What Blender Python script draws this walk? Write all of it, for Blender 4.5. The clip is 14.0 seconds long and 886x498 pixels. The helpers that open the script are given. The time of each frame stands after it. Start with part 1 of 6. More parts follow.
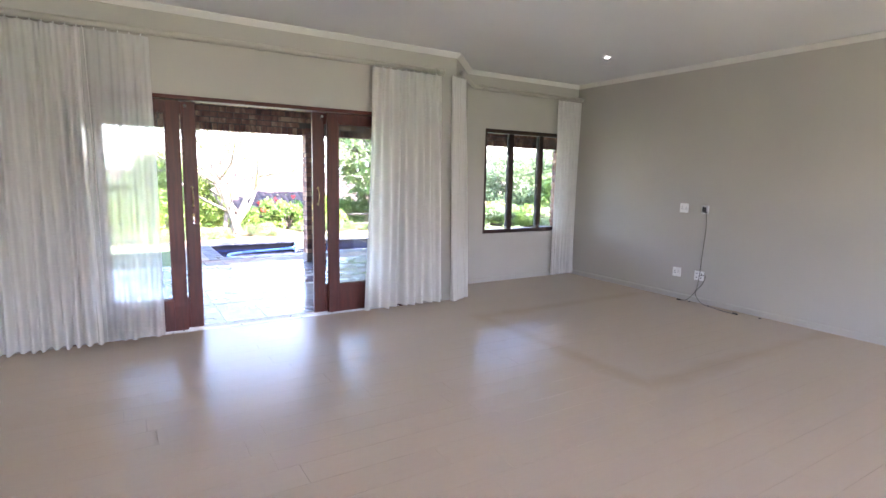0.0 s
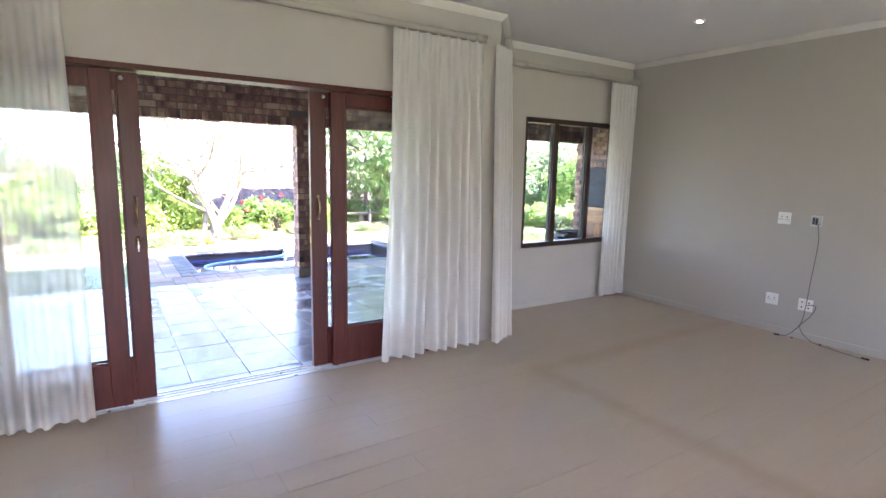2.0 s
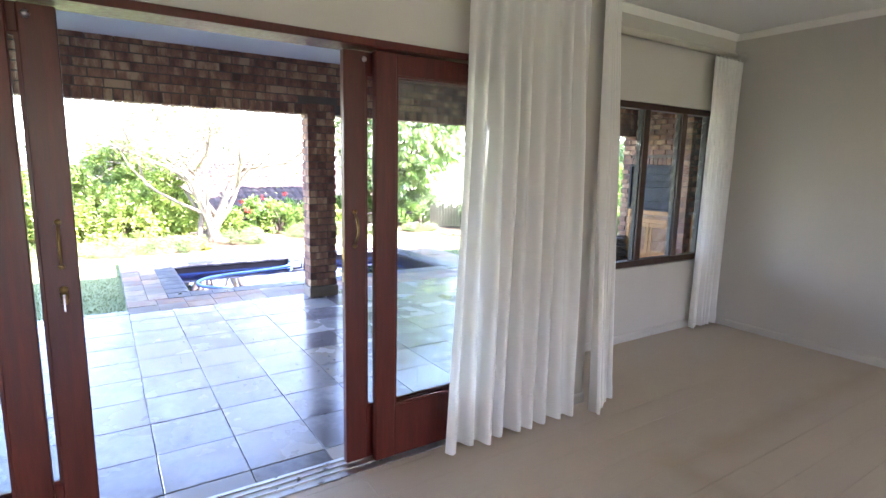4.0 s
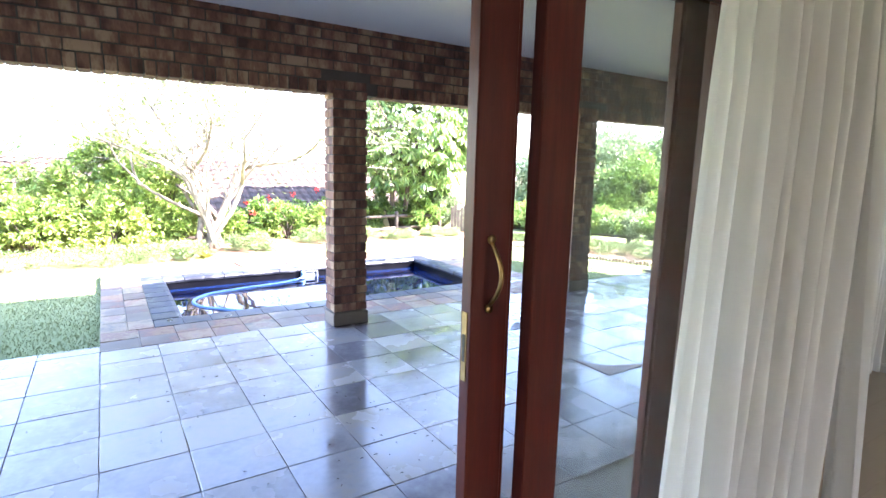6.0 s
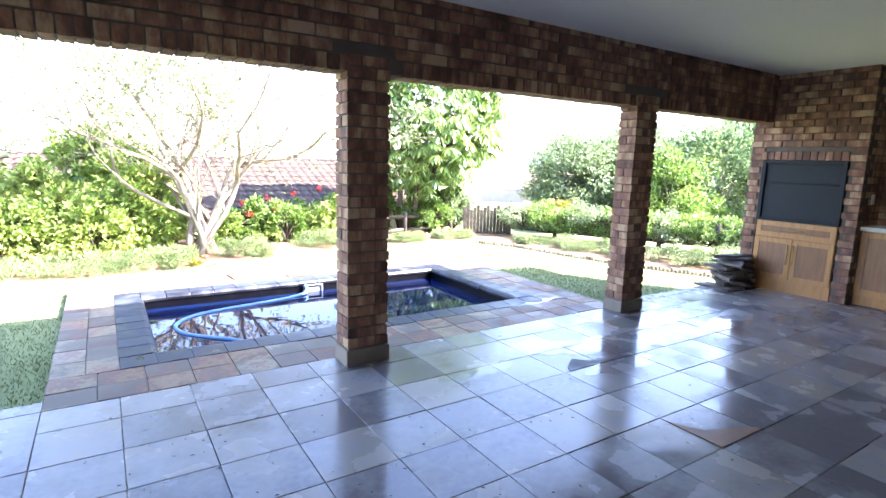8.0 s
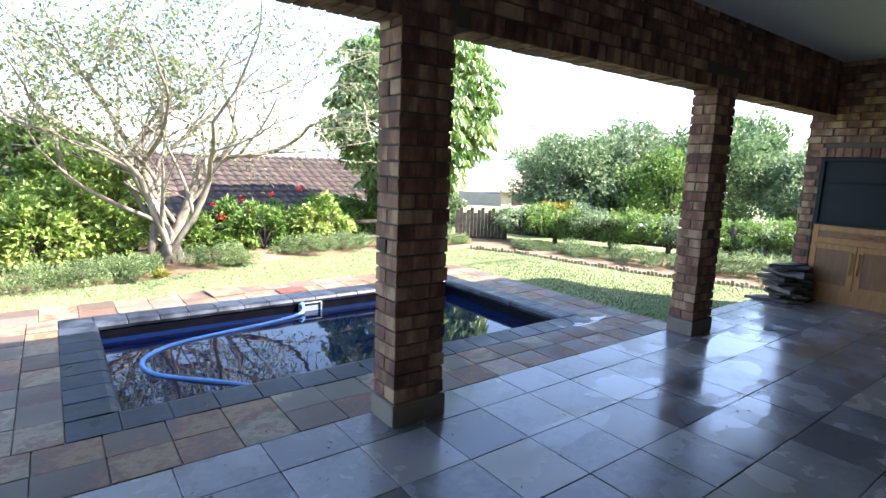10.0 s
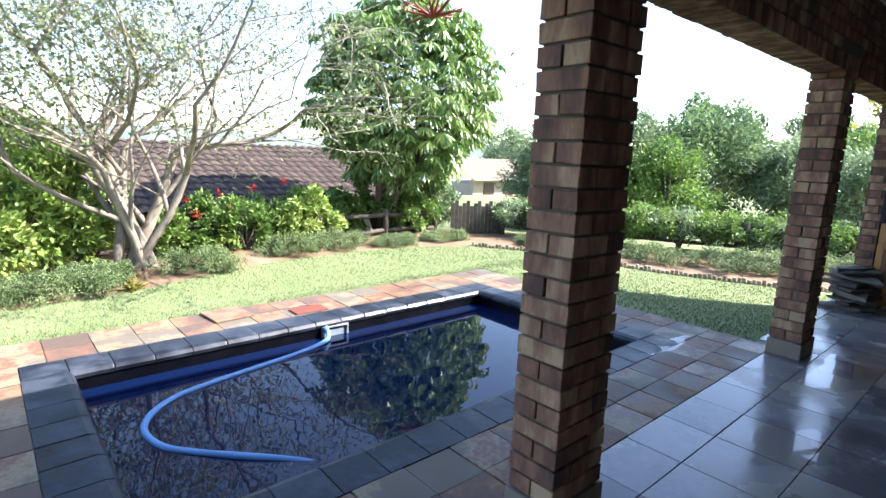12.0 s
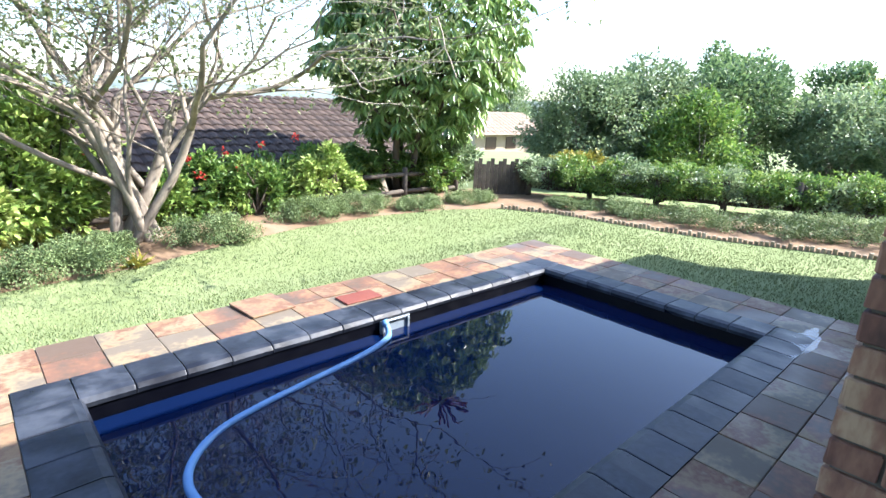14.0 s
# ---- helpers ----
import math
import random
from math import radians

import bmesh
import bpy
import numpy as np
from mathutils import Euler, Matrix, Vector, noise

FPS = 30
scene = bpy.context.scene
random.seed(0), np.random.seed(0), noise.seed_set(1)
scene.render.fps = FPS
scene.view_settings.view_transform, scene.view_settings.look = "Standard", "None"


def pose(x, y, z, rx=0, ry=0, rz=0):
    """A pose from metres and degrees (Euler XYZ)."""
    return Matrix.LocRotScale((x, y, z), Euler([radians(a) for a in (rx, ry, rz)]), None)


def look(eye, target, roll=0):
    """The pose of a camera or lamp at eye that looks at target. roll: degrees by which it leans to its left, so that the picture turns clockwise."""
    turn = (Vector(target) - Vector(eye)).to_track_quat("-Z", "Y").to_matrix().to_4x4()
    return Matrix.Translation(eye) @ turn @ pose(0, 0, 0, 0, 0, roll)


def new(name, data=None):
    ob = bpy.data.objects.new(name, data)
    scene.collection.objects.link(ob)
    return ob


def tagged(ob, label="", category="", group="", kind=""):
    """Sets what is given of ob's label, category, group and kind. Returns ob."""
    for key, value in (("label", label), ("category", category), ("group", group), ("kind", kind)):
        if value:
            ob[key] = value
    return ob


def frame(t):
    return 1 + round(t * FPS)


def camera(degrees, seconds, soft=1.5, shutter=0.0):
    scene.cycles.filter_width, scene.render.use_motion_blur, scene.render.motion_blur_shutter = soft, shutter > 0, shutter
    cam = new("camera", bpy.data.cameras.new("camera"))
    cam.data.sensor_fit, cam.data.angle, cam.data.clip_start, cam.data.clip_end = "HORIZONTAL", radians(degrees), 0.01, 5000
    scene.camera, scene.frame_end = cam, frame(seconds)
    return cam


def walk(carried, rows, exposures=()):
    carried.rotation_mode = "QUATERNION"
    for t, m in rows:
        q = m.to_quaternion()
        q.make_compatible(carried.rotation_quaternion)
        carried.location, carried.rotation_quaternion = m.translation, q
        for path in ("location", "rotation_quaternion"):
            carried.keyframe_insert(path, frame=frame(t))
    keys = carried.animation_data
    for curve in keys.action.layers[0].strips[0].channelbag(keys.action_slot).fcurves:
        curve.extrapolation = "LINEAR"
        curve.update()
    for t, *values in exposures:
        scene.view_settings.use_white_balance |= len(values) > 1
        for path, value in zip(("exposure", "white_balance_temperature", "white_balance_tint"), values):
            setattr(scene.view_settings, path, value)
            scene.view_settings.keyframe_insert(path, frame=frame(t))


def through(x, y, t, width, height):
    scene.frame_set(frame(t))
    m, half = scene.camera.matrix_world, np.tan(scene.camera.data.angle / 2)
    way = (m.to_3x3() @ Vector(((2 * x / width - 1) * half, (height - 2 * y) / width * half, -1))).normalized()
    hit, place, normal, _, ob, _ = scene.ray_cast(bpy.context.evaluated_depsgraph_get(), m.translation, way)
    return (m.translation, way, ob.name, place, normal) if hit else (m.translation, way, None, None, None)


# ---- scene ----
cam = camera(80.1, 14.0)
METRES, EYE, TILT, LEAN, TURN = 9.9, 1.47, 0.0, 0.0, -33.7
EXPOSURES = [(0.0, 4.6, 5980, 33), (2.2, 4.6, 5980, 33), (4.3, 4.45, 6150, 30), (5.5, 4.3, 6250, 27), (7.0, 4.1, 6250, 25), (8.2, 3.65, 6300, 24), (10.3, 2.3, 6200, 16), (11.5, 2.05, 6120, 15), (12.5, 2.15, 6050, 14), (14.0, 2.0, 6000, 13)]
PATH = [
    (0, (0.61, 0.247, 1.495), (1.651, 1.932, 1.217), 1.2),
    (0.5, (0.689, 0.655, 1.532), (1.748, 2.328, 1.244), 1.2),
    (1, (0.786, 1.061, 1.508), (1.855, 2.726, 1.218), 1.2),
    (1.5, (0.889, 1.434, 1.547), (1.965, 3.093, 1.248), 1.2),
    (2, (1.021, 1.777, 1.562), (2.098, 3.435, 1.26), 1.2),
    (2.2, (1.059, 1.91, 1.574), (2.135, 3.567, 1.264), 1.1),
    (4.3, (1.372, 3.414, 1.579), (2.447, 5.07, 1.261), 1.2),
    (4.5, (1.389, 3.551, 1.566), (2.469, 5.205, 1.252), 1.3),
    (5, (1.467, 3.903, 1.589), (2.544, 5.557, 1.267), 1.5),
    (5.5, (1.519, 4.284, 1.547), (2.593, 5.941, 1.231), 1.4),
    (6, (1.617, 4.628, 1.51), (2.685, 6.289, 1.194), 1.5),
    (6.5, (1.712, 4.929, 1.505), (2.777, 6.592, 1.188), 1.7),
    (7, (1.783, 5.226, 1.506), (2.845, 6.889, 1.183), 1.7),
    (7.5, (1.846, 5.476, 1.527), (2.907, 7.139, 1.196), 1.7),
    (8, (1.915, 5.705, 1.519), (2.985, 7.362, 1.188), 1.6),
    (8.2, (1.933, 5.813, 1.495), (3.011, 7.465, 1.164), 1.7),
    (10.3, (1.953, 7.173, 1.398), (3.159, 8.736, 1.074), 1.9),
    (10.5, (1.928, 7.314, 1.429), (3.149, 8.86, 1.086), 1.9),
    (11, (1.912, 7.619, 1.442), (3.164, 9.139, 1.094), 2.1),
    (11.5, (1.885, 7.943, 1.453), (3.16, 9.443, 1.102), 2.1),
    (12, (1.836, 8.234, 1.432), (3.143, 9.704, 1.074), 2.3),
    (12.5, (1.858, 8.488, 1.478), (3.17, 9.948, 1.098), 2.4),
    (13, (1.857, 8.751, 1.462), (3.176, 10.204, 1.076), 2.4),
    (13.5, (1.858, 9.057, 1.421), (3.181, 10.491, 0.983), 2.4),
    (14, (1.903, 9.349, 1.404), (3.221, 10.759, 0.88), 2.5),
]
walk(cam, [(t, look(eye, target, roll)) for t, eye, target, roll in PATH], EXPOSURES)

# ---- light ----
SUN_DIR = Vector((2.5, -1.80, 2.68)).normalized()
world = bpy.data.worlds.new("world")
scene.world = world
world.use_nodes = True
wn, wl = world.node_tree.nodes, world.node_tree.links
sky = wn.new("ShaderNodeTexSky")
sky.sky_type, sky.sun_disc = "NISHITA", False
sky.sun_elevation = math.asin(SUN_DIR.z)
sky.sun_rotation = math.atan2(SUN_DIR.x, SUN_DIR.y)
sky.dust_density, sky.air_density = 1.0, 1.0
wn["Background"].inputs["Strength"].default_value = 0.15
wl.new(sky.outputs[0], wn["Background"].inputs["Color"])
sun = new("sun", bpy.data.lights.new("sun", "SUN"))
sun.data.energy, sun.data.angle, sun.data.color = 5.0, radians(0.6), (1.0, 0.95, 0.86)
sun.matrix_basis = look(SUN_DIR * 30, (0, 0, 0))
# added fill lamps at unseen openings behind the walk, to brighten the room
for k, (x, w) in enumerate(((0.2, 2.6), (4.2, 2.6))):
    lamp = new("window_light", bpy.data.lights.new("window_light", "AREA"))
    lamp.data.shape, lamp.data.size, lamp.data.size_y = "RECTANGLE", w - 0.1, 1.9
    lamp.data.energy, lamp.data.color = 1.0, (0.93, 0.97, 1.0)
    lamp.matrix_basis = look((x, -3.98, 1.35), (x, 3.0, 1.1))


# ---- materials ----
def material(name, colours, scale=4.0, rough=0.6, rough_var=0.1, bump=0.15, fine=60.0, metal=0.0, stretch=(1, 1, 1),
             object_var=0.0, island_var=0.0, spec=0.5, detail=6.0, coat=0.0, contrast=1.0):
    """A surface with broad stains and fine grain, in real-world size."""
    m = bpy.data.materials.new(name)
    m.use_nodes = True
    n, l = m.node_tree.nodes, m.node_tree.links
    b = n["Principled BSDF"]
    geo, mapping = n.new("ShaderNodeNewGeometry"), n.new("ShaderNodeMapping")
    mapping.inputs["Scale"].default_value = stretch
    l.new(geo.outputs["Position"], mapping.inputs["Vector"])
    vec = mapping.outputs[0]
    info = None
    if object_var:
        info = n.new("ShaderNodeObjectInfo")
        add = n.new("ShaderNodeVectorMath")
        add.operation = "MULTIPLY_ADD"
        l.new(info.outputs["Random"], add.inputs[0])
        add.inputs[1].default_value = (17, 31, 23)
        l.new(vec, add.inputs[2])
        vec = add.outputs[0]
    big, small = n.new("ShaderNodeTexNoise"), n.new("ShaderNodeTexNoise")
    big.inputs["Scale"].default_value, big.inputs["Detail"].default_value = scale, detail
    small.inputs["Scale"].default_value, small.inputs["Detail"].default_value = fine, 4.0
    l.new(vec, big.inputs["Vector"]), l.new(vec, small.inputs["Vector"])
    mix = n.new("ShaderNodeMath")
    mix.operation = "MULTIPLY_ADD"
    l.new(small.outputs[0], mix.inputs[0])
    mix.inputs[1].default_value = 0.35
    con = n.new("ShaderNodeMath")
    con.operation = "MULTIPLY_ADD"
    l.new(big.outputs[0], con.inputs[0])
    con.inputs[1].default_value, con.inputs[2].default_value = contrast, 0.5 - 0.5 * contrast
    l.new(con.outputs[0], mix.inputs[2])
    fac = mix.outputs[0]
    for random_out, amount in (((info.outputs["Random"] if info else None), object_var), (geo.outputs["Random Per Island"], island_var)):
        if amount:
            sub = n.new("ShaderNodeMath")
            sub.operation = "SUBTRACT"
            l.new(random_out, sub.inputs[0])
            sub.inputs[1].default_value = 0.5
            add = n.new("ShaderNodeMath")
            add.operation = "MULTIPLY_ADD"
            l.new(sub.outputs[0], add.inputs[0])
            add.inputs[1].default_value = amount
            l.new(fac, add.inputs[2])
            fac = add.outputs[0]
    ramp = n.new("ShaderNodeValToRGB")
    e = ramp.color_ramp.elements
    while len(e) < len(colours):
        e.new(0.5)
    for k, c in enumerate(colours):
        e[k].position = 0.38 + 0.6 * k / max(1, len(colours) - 1)
        e[k].color = (*c, 1)
    l.new(fac, ramp.inputs[0])
    l.new(ramp.outputs[0], b.inputs["Base Color"])
    rr = n.new("ShaderNodeMapRange")
    rr.inputs["From Min"].default_value, rr.inputs["From Max"].default_value = 0.3, 0.7
    rr.inputs["To Min"].default_value, rr.inputs["To Max"].default_value = max(0.02, rough - rough_var), min(1, rough + rough_var)
    l.new(big.outputs[0], rr.inputs["Value"])
    l.new(rr.outputs[0], b.inputs["Roughness"])
    b.inputs["Metallic"].default_value = metal
    b.inputs["Specular IOR Level"].default_value = spec
    b.inputs["Coat Weight"].default_value = coat
    if bump:
        bp = n.new("ShaderNodeBump")
        bp.inputs["Strength"].default_value, bp.inputs["Distance"].default_value = bump, 0.01
        l.new(mix.outputs[0], bp.inputs["Height"])
        l.new(bp.outputs[0], b.inputs["Normal"])
    return m


def leaf_material(name, colours, rough=0.45, through=0.35):
    m = material(name, colours, scale=1.2, rough=rough, bump=0.0, fine=14.0, island_var=0.55)
    n, l = m.node_tree.nodes, m.node_tree.links
    tr, mx = n.new("ShaderNodeBsdfTranslucent"), n.new("ShaderNodeMixShader")
    mx.inputs[0].default_value = through
    ramp = next(k for k in n if k.type == "VALTORGB")
    l.new(ramp.outputs[0], tr.inputs["Color"])
    l.new(n["Principled BSDF"].outputs[0], mx.inputs[1]), l.new(tr.outputs[0], mx.inputs[2])
    l.new(mx.outputs[0], n["Material Output"].inputs["Surface"])
    return m


def glass_material(name, tint=(0.95, 0.97, 0.96), clear=0.9):
    m = bpy.data.materials.new(name)
    m.use_nodes = True
    n, l = m.node_tree.nodes, m.node_tree.links
    t, g, mx, fr = n.new("ShaderNodeBsdfTransparent"), n.new("ShaderNodeBsdfGlossy"), n.new("ShaderNodeMixShader"), n.new("ShaderNodeLayerWeight")
    t.inputs["Color"].default_value = (*tint, 1)
    g.inputs["Roughness"].default_value = 0.02
    pw, ma = n.new("ShaderNodeMath"), n.new("ShaderNodeMath")
    pw.operation, ma.operation = "POWER", "MULTIPLY_ADD"
    pw.inputs[1].default_value, ma.inputs[1].default_value, ma.inputs[2].default_value = 4.0, 0.7, 0.04
    l.new(fr.outputs["Facing"], pw.inputs[0]), l.new(pw.outputs[0], ma.inputs[0])
    l.new(ma.outputs[0], mx.inputs[0]), l.new(t.outputs[0], mx.inputs[1]), l.new(g.outputs[0], mx.inputs[2])
    l.new(mx.outputs[0], n["Material Output"].inputs["Surface"])
    return m


def sheer_material(name, thin=0.07):
    m = material(name, [(0.74, 0.72, 0.68), (0.84, 0.82, 0.78)], scale=3.0, rough=0.9, bump=0.1, fine=350.0, stretch=(1, 1, 0.15))
    n, l = m.node_tree.nodes, m.node_tree.links
    tl, tp, m1, m2 = n.new("ShaderNodeBsdfTranslucent"), n.new("ShaderNodeBsdfTransparent"), n.new("ShaderNodeMixShader"), n.new("ShaderNodeMixShader")
    tl.inputs["Color"].default_value = (0.82, 0.81, 0.79, 1)
    m1.inputs[0].default_value, m2.inputs[0].default_value = 0.5, thin
    l.new(n["Principled BSDF"].outputs[0], m1.inputs[1]), l.new(tl.outputs[0], m1.inputs[2])
    l.new(m1.outputs[0], m2.inputs[1]), l.new(tp.outputs[0], m2.inputs[2])
    l.new(m2.outputs[0], n["Material Output"].inputs["Surface"])
    return m


M_PLASTER = material("greige_paint", [(0.39, 0.365, 0.325), (0.44, 0.415, 0.37)], scale=1.3, rough=0.7, bump=0.06, fine=180)
M_CEIL = material("ceiling_paint", [(0.68, 0.67, 0.64), (0.74, 0.73, 0.70)], scale=0.8, rough=0.85, bump=0.04, fine=140)
M_CORNICE = material("cornice_paint", [(0.62, 0.60, 0.55), (0.68, 0.66, 0.61)], scale=2.0, rough=0.6, bump=0.03)
M_ROD = material("painted_rod", [(0.41, 0.385, 0.33), (0.46, 0.43, 0.37)], scale=5.0, rough=0.45, bump=0.05)
M_PLANK = material("laminate_oak", [(0.470, 0.379, 0.293), (0.488, 0.396, 0.308), (0.506, 0.413, 0.323)], scale=3.0, rough=0.27, rough_var=0.0, bump=0.0,
                   fine=30, stretch=(0.16, 2.0, 1), object_var=0.07, detail=5.0, contrast=0.28)


def faded_patch(m, x0, y0, x1, y1, soft):
    """A faint yellowed outline that a rug has left on a floor."""
    n, l = m.node_tree.nodes, m.node_tree.links
    ramp = next(k for k in n if k.type == "VALTORGB")
    geo, sep = n.new("ShaderNodeNewGeometry"), n.new("ShaderNodeSeparateXYZ")
    l.new(geo.outputs["Position"], sep.inputs[0])

    def calc(op, a, b):
        node = n.new("ShaderNodeMath")
        node.operation = op
        for k, v in enumerate((a, b)):
            if isinstance(v, (int, float)):
                node.inputs[k].default_value = v
            else:
                l.new(v, node.inputs[k])
        return node.outputs[0]

    dx = calc("SUBTRACT", calc("ABSOLUTE", calc("SUBTRACT", sep.outputs[0], (x0 + x1) / 2), 0), (x1 - x0) / 2)
    dy = calc("SUBTRACT", calc("ABSOLUTE", calc("SUBTRACT", sep.outputs[1], (y0 + y1) / 2), 0), (y1 - y0) / 2)
    wob = n.new("ShaderNodeTexNoise")
    wob.inputs["Scale"].default_value = 2.5
    l.new(geo.outputs["Position"], wob.inputs["Vector"])
    band = calc("SUBTRACT", wob.outputs[0], calc("DIVIDE", calc("ABSOLUTE", calc("MAXIMUM", dx, dy), 0), soft))
    band = calc("MULTIPLY", calc("MINIMUM", calc("MAXIMUM", band, 0.0), 0.5), 0.75)
    mx = n.new("ShaderNodeMix")
    mx.data_type, mx.blend_type = "RGBA", "MULTIPLY"
    l.new(band, mx.inputs[0])
    l.new(ramp.outputs[0], mx.inputs[6])
    mx.inputs[7].default_value = (0.80, 0.74, 0.64, 1)
    l.new(mx.outputs[2], n["Principled BSDF"].inputs["Base Color"])


faded_patch(M_PLANK, 3.86, 2.58, 9.0, 4.7, 0.26)
M_MERANTI = material("red_meranti", [(0.042, 0.0065, 0.004), (0.064, 0.0098, 0.0055), (0.092, 0.0165, 0.0085)], scale=5.0, rough=0.38, rough_var=0.08, bump=0.04,
                     fine=30, stretch=(9, 9, 0.7), object_var=0.08, spec=0.3)
M_DARKWOOD = material("dark_window_wood", [(0.018, 0.008, 0.005), (0.05, 0.020, 0.010)], scale=6.0, rough=0.4, bump=0.06, fine=30, stretch=(8, 8, 0.8))
M_BRASS = material("worn_brass", [(0.26, 0.17, 0.065), (0.42, 0.29, 0.12)], scale=30.0, rough=0.38, metal=1.0, bump=0.03)
M_STEEL = material("brushed_aluminium", [(0.45, 0.45, 0.45), (0.6, 0.6, 0.6)], scale=20, rough=0.35, metal=1.0, bump=0.03)
M_GLASS = glass_material("pane_glass")
M_SHEER = sheer_material("sheer_voile")
M_VOILE = sheer_material("thin_voile", 0.34)
M_WHITEPL = material("white_plastic", [(0.72, 0.72, 0.70), (0.78, 0.78, 0.76)], scale=20, rough=0.35, bump=0.02)
M_BLACKPL = material("black_rubber", [(0.012, 0.012, 0.012), (0.03, 0.03, 0.03)], scale=20, rough=0.5, bump=0.05)
M_BRICK = material("face_brick", [(0.078, 0.040, 0.031), (0.165, 0.078, 0.056), (0.26, 0.138, 0.09), (0.41, 0.28, 0.18)], scale=8.5, rough=0.85, bump=0.35, fine=70, stretch=(1, 1, 0.35),
                   detail=2.0, contrast=1.35, object_var=0.34, island_var=0.30)
# mortar colour set dark to carry the shade inside the raked joints
M_MORTAR = material("mortar", [(0.075, 0.062, 0.052), (0.13, 0.11, 0.092)], scale=6, rough=0.95, bump=0.4, fine=90)
M_PLINTH = material("cement_plinth", [(0.15, 0.125, 0.10), (0.24, 0.20, 0.165)], scale=6, rough=0.8, bump=0.3, fine=80)
M_SLATE = material("grey_slate_tile", [(0.12, 0.114, 0.120), (0.185, 0.178, 0.186), (0.245, 0.236, 0.238), (0.27, 0.24, 0.205)], scale=2.6, rough=0.22, rough_var=0.15, bump=0.09,
                   fine=26, object_var=0.6, spec=0.52, contrast=1.3)
M_GROUT = material("grout", [(0.20, 0.19, 0.175), (0.28, 0.265, 0.24)], scale=8, rough=0.9, bump=0.2)
M_PAVER = material("multicolour_slate_paver", [(0.115, 0.082, 0.062), (0.190, 0.100, 0.068), (0.245, 0.168, 0.095), (0.165, 0.082, 0.056), (0.26, 0.205, 0.128), (0.155, 0.128, 0.098)], scale=2.6, rough=0.5, rough_var=0.2, spec=0.22,
                   bump=0.2, fine=30, object_var=0.8, contrast=1.3)
M_COPING = material("dark_slate_coping", [(0.010, 0.012, 0.019), (0.021, 0.026, 0.038), (0.052, 0.060, 0.078)], scale=5.0, rough=0.42, rough_var=0.16, spec=0.28, bump=0.2, fine=30, object_var=0.2, contrast=1.8)
M_POOL = material("navy_pool_tile", [(0.0006, 0.0008, 0.0025), (0.001, 0.0015, 0.0045)], scale=8, rough=0.5, bump=0.1, spec=0.12)
M_OAK = material("oiled_oak", [(0.25, 0.10, 0.025), (0.35, 0.16, 0.045), (0.43, 0.215, 0.07)], scale=4, rough=0.45, bump=0.06, fine=22, stretch=(7, 7, 0.7), object_var=0.12)
M_OAKRED = material("reddish_oak_panel", [(0.12, 0.045, 0.015), (0.19, 0.08, 0.028), (0.25, 0.115, 0.045)], scale=4, rough=0.45, bump=0.06, fine=22, stretch=(7, 7, 0.7), object_var=0.12)
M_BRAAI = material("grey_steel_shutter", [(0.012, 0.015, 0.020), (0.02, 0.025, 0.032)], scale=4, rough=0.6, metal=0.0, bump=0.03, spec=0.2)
M_STONE = material("stone_counter", [(0.30, 0.29, 0.27), (0.42, 0.41, 0.38)], scale=9, rough=0.4, bump=0.05)


# ---- mesh tools ----
def thing(name, at, label, category, group="", kind="", turn=0.0):
    ob = new(name)
    ob.empty_display_size = 0.1
    ob.matrix_basis = pose(*at, 0, 0, turn)
    return tagged(ob, label, category, group, kind)


def part(name, bm, mat, parent=None, label="", smooth=False):
    me = bpy.data.meshes.new(name)
    bm.to_mesh(me)
    bm.free()
    me.materials.append(mat)
    if smooth:
        me.shade_smooth()
    ob = new(name, me)
    if parent:
        ob.parent = parent
    if label:
        ob["label"] = label
    return ob


def solid(name, bm, mat, label, category, kind="", group="", smooth=False):
    return tagged(part(name, bm, mat, None, "", smooth), label, category, group, kind)


def add_box(bm, x0, y0, z0, x1, y1, z1, bevel=0.0, m=None):
    x0, x1, y0, y1, z0, z1 = min(x0, x1), max(x0, x1), min(y0, y1), max(y0, y1), min(z0, z1), max(z0, z1)
    mat = Matrix.LocRotScale(((x0 + x1) / 2, (y0 + y1) / 2, (z0 + z1) / 2), None, (x1 - x0, y1 - y0, z1 - z0))
    got = bmesh.ops.create_cube(bm, size=1, matrix=(m @ mat) if m else mat)
    if bevel:
        edges = list({e for v in got["verts"] for e in v.link_edges})
        bmesh.ops.bevel(bm, geom=edges, offset=bevel, segments=1 if bevel < 0.004 else 2, affect="EDGES", profile=0.5)
    return got


def box(x0, y0, z0, x1, y1, z1, bevel=0.0):
    bm = bmesh.new()
    add_box(bm, x0, y0, z0, x1, y1, z1, bevel)
    return bm


def prism(points, z0, z1):
    """An upright slab over a footprint."""
    bm = bmesh.new()
    low = [bm.verts.new((x, y, z0)) for x, y in points]
    top = [bm.verts.new((x, y, z1)) for x, y in points]
    bm.faces.new(low), bm.faces.new(top)
    for k in range(len(points)):
        j = (k + 1) % len(points)
        bm.faces.new((low[k], low[j], top[j], top[k]))
    bmesh.ops.recalc_face_normals(bm, faces=bm.faces)
    return bm


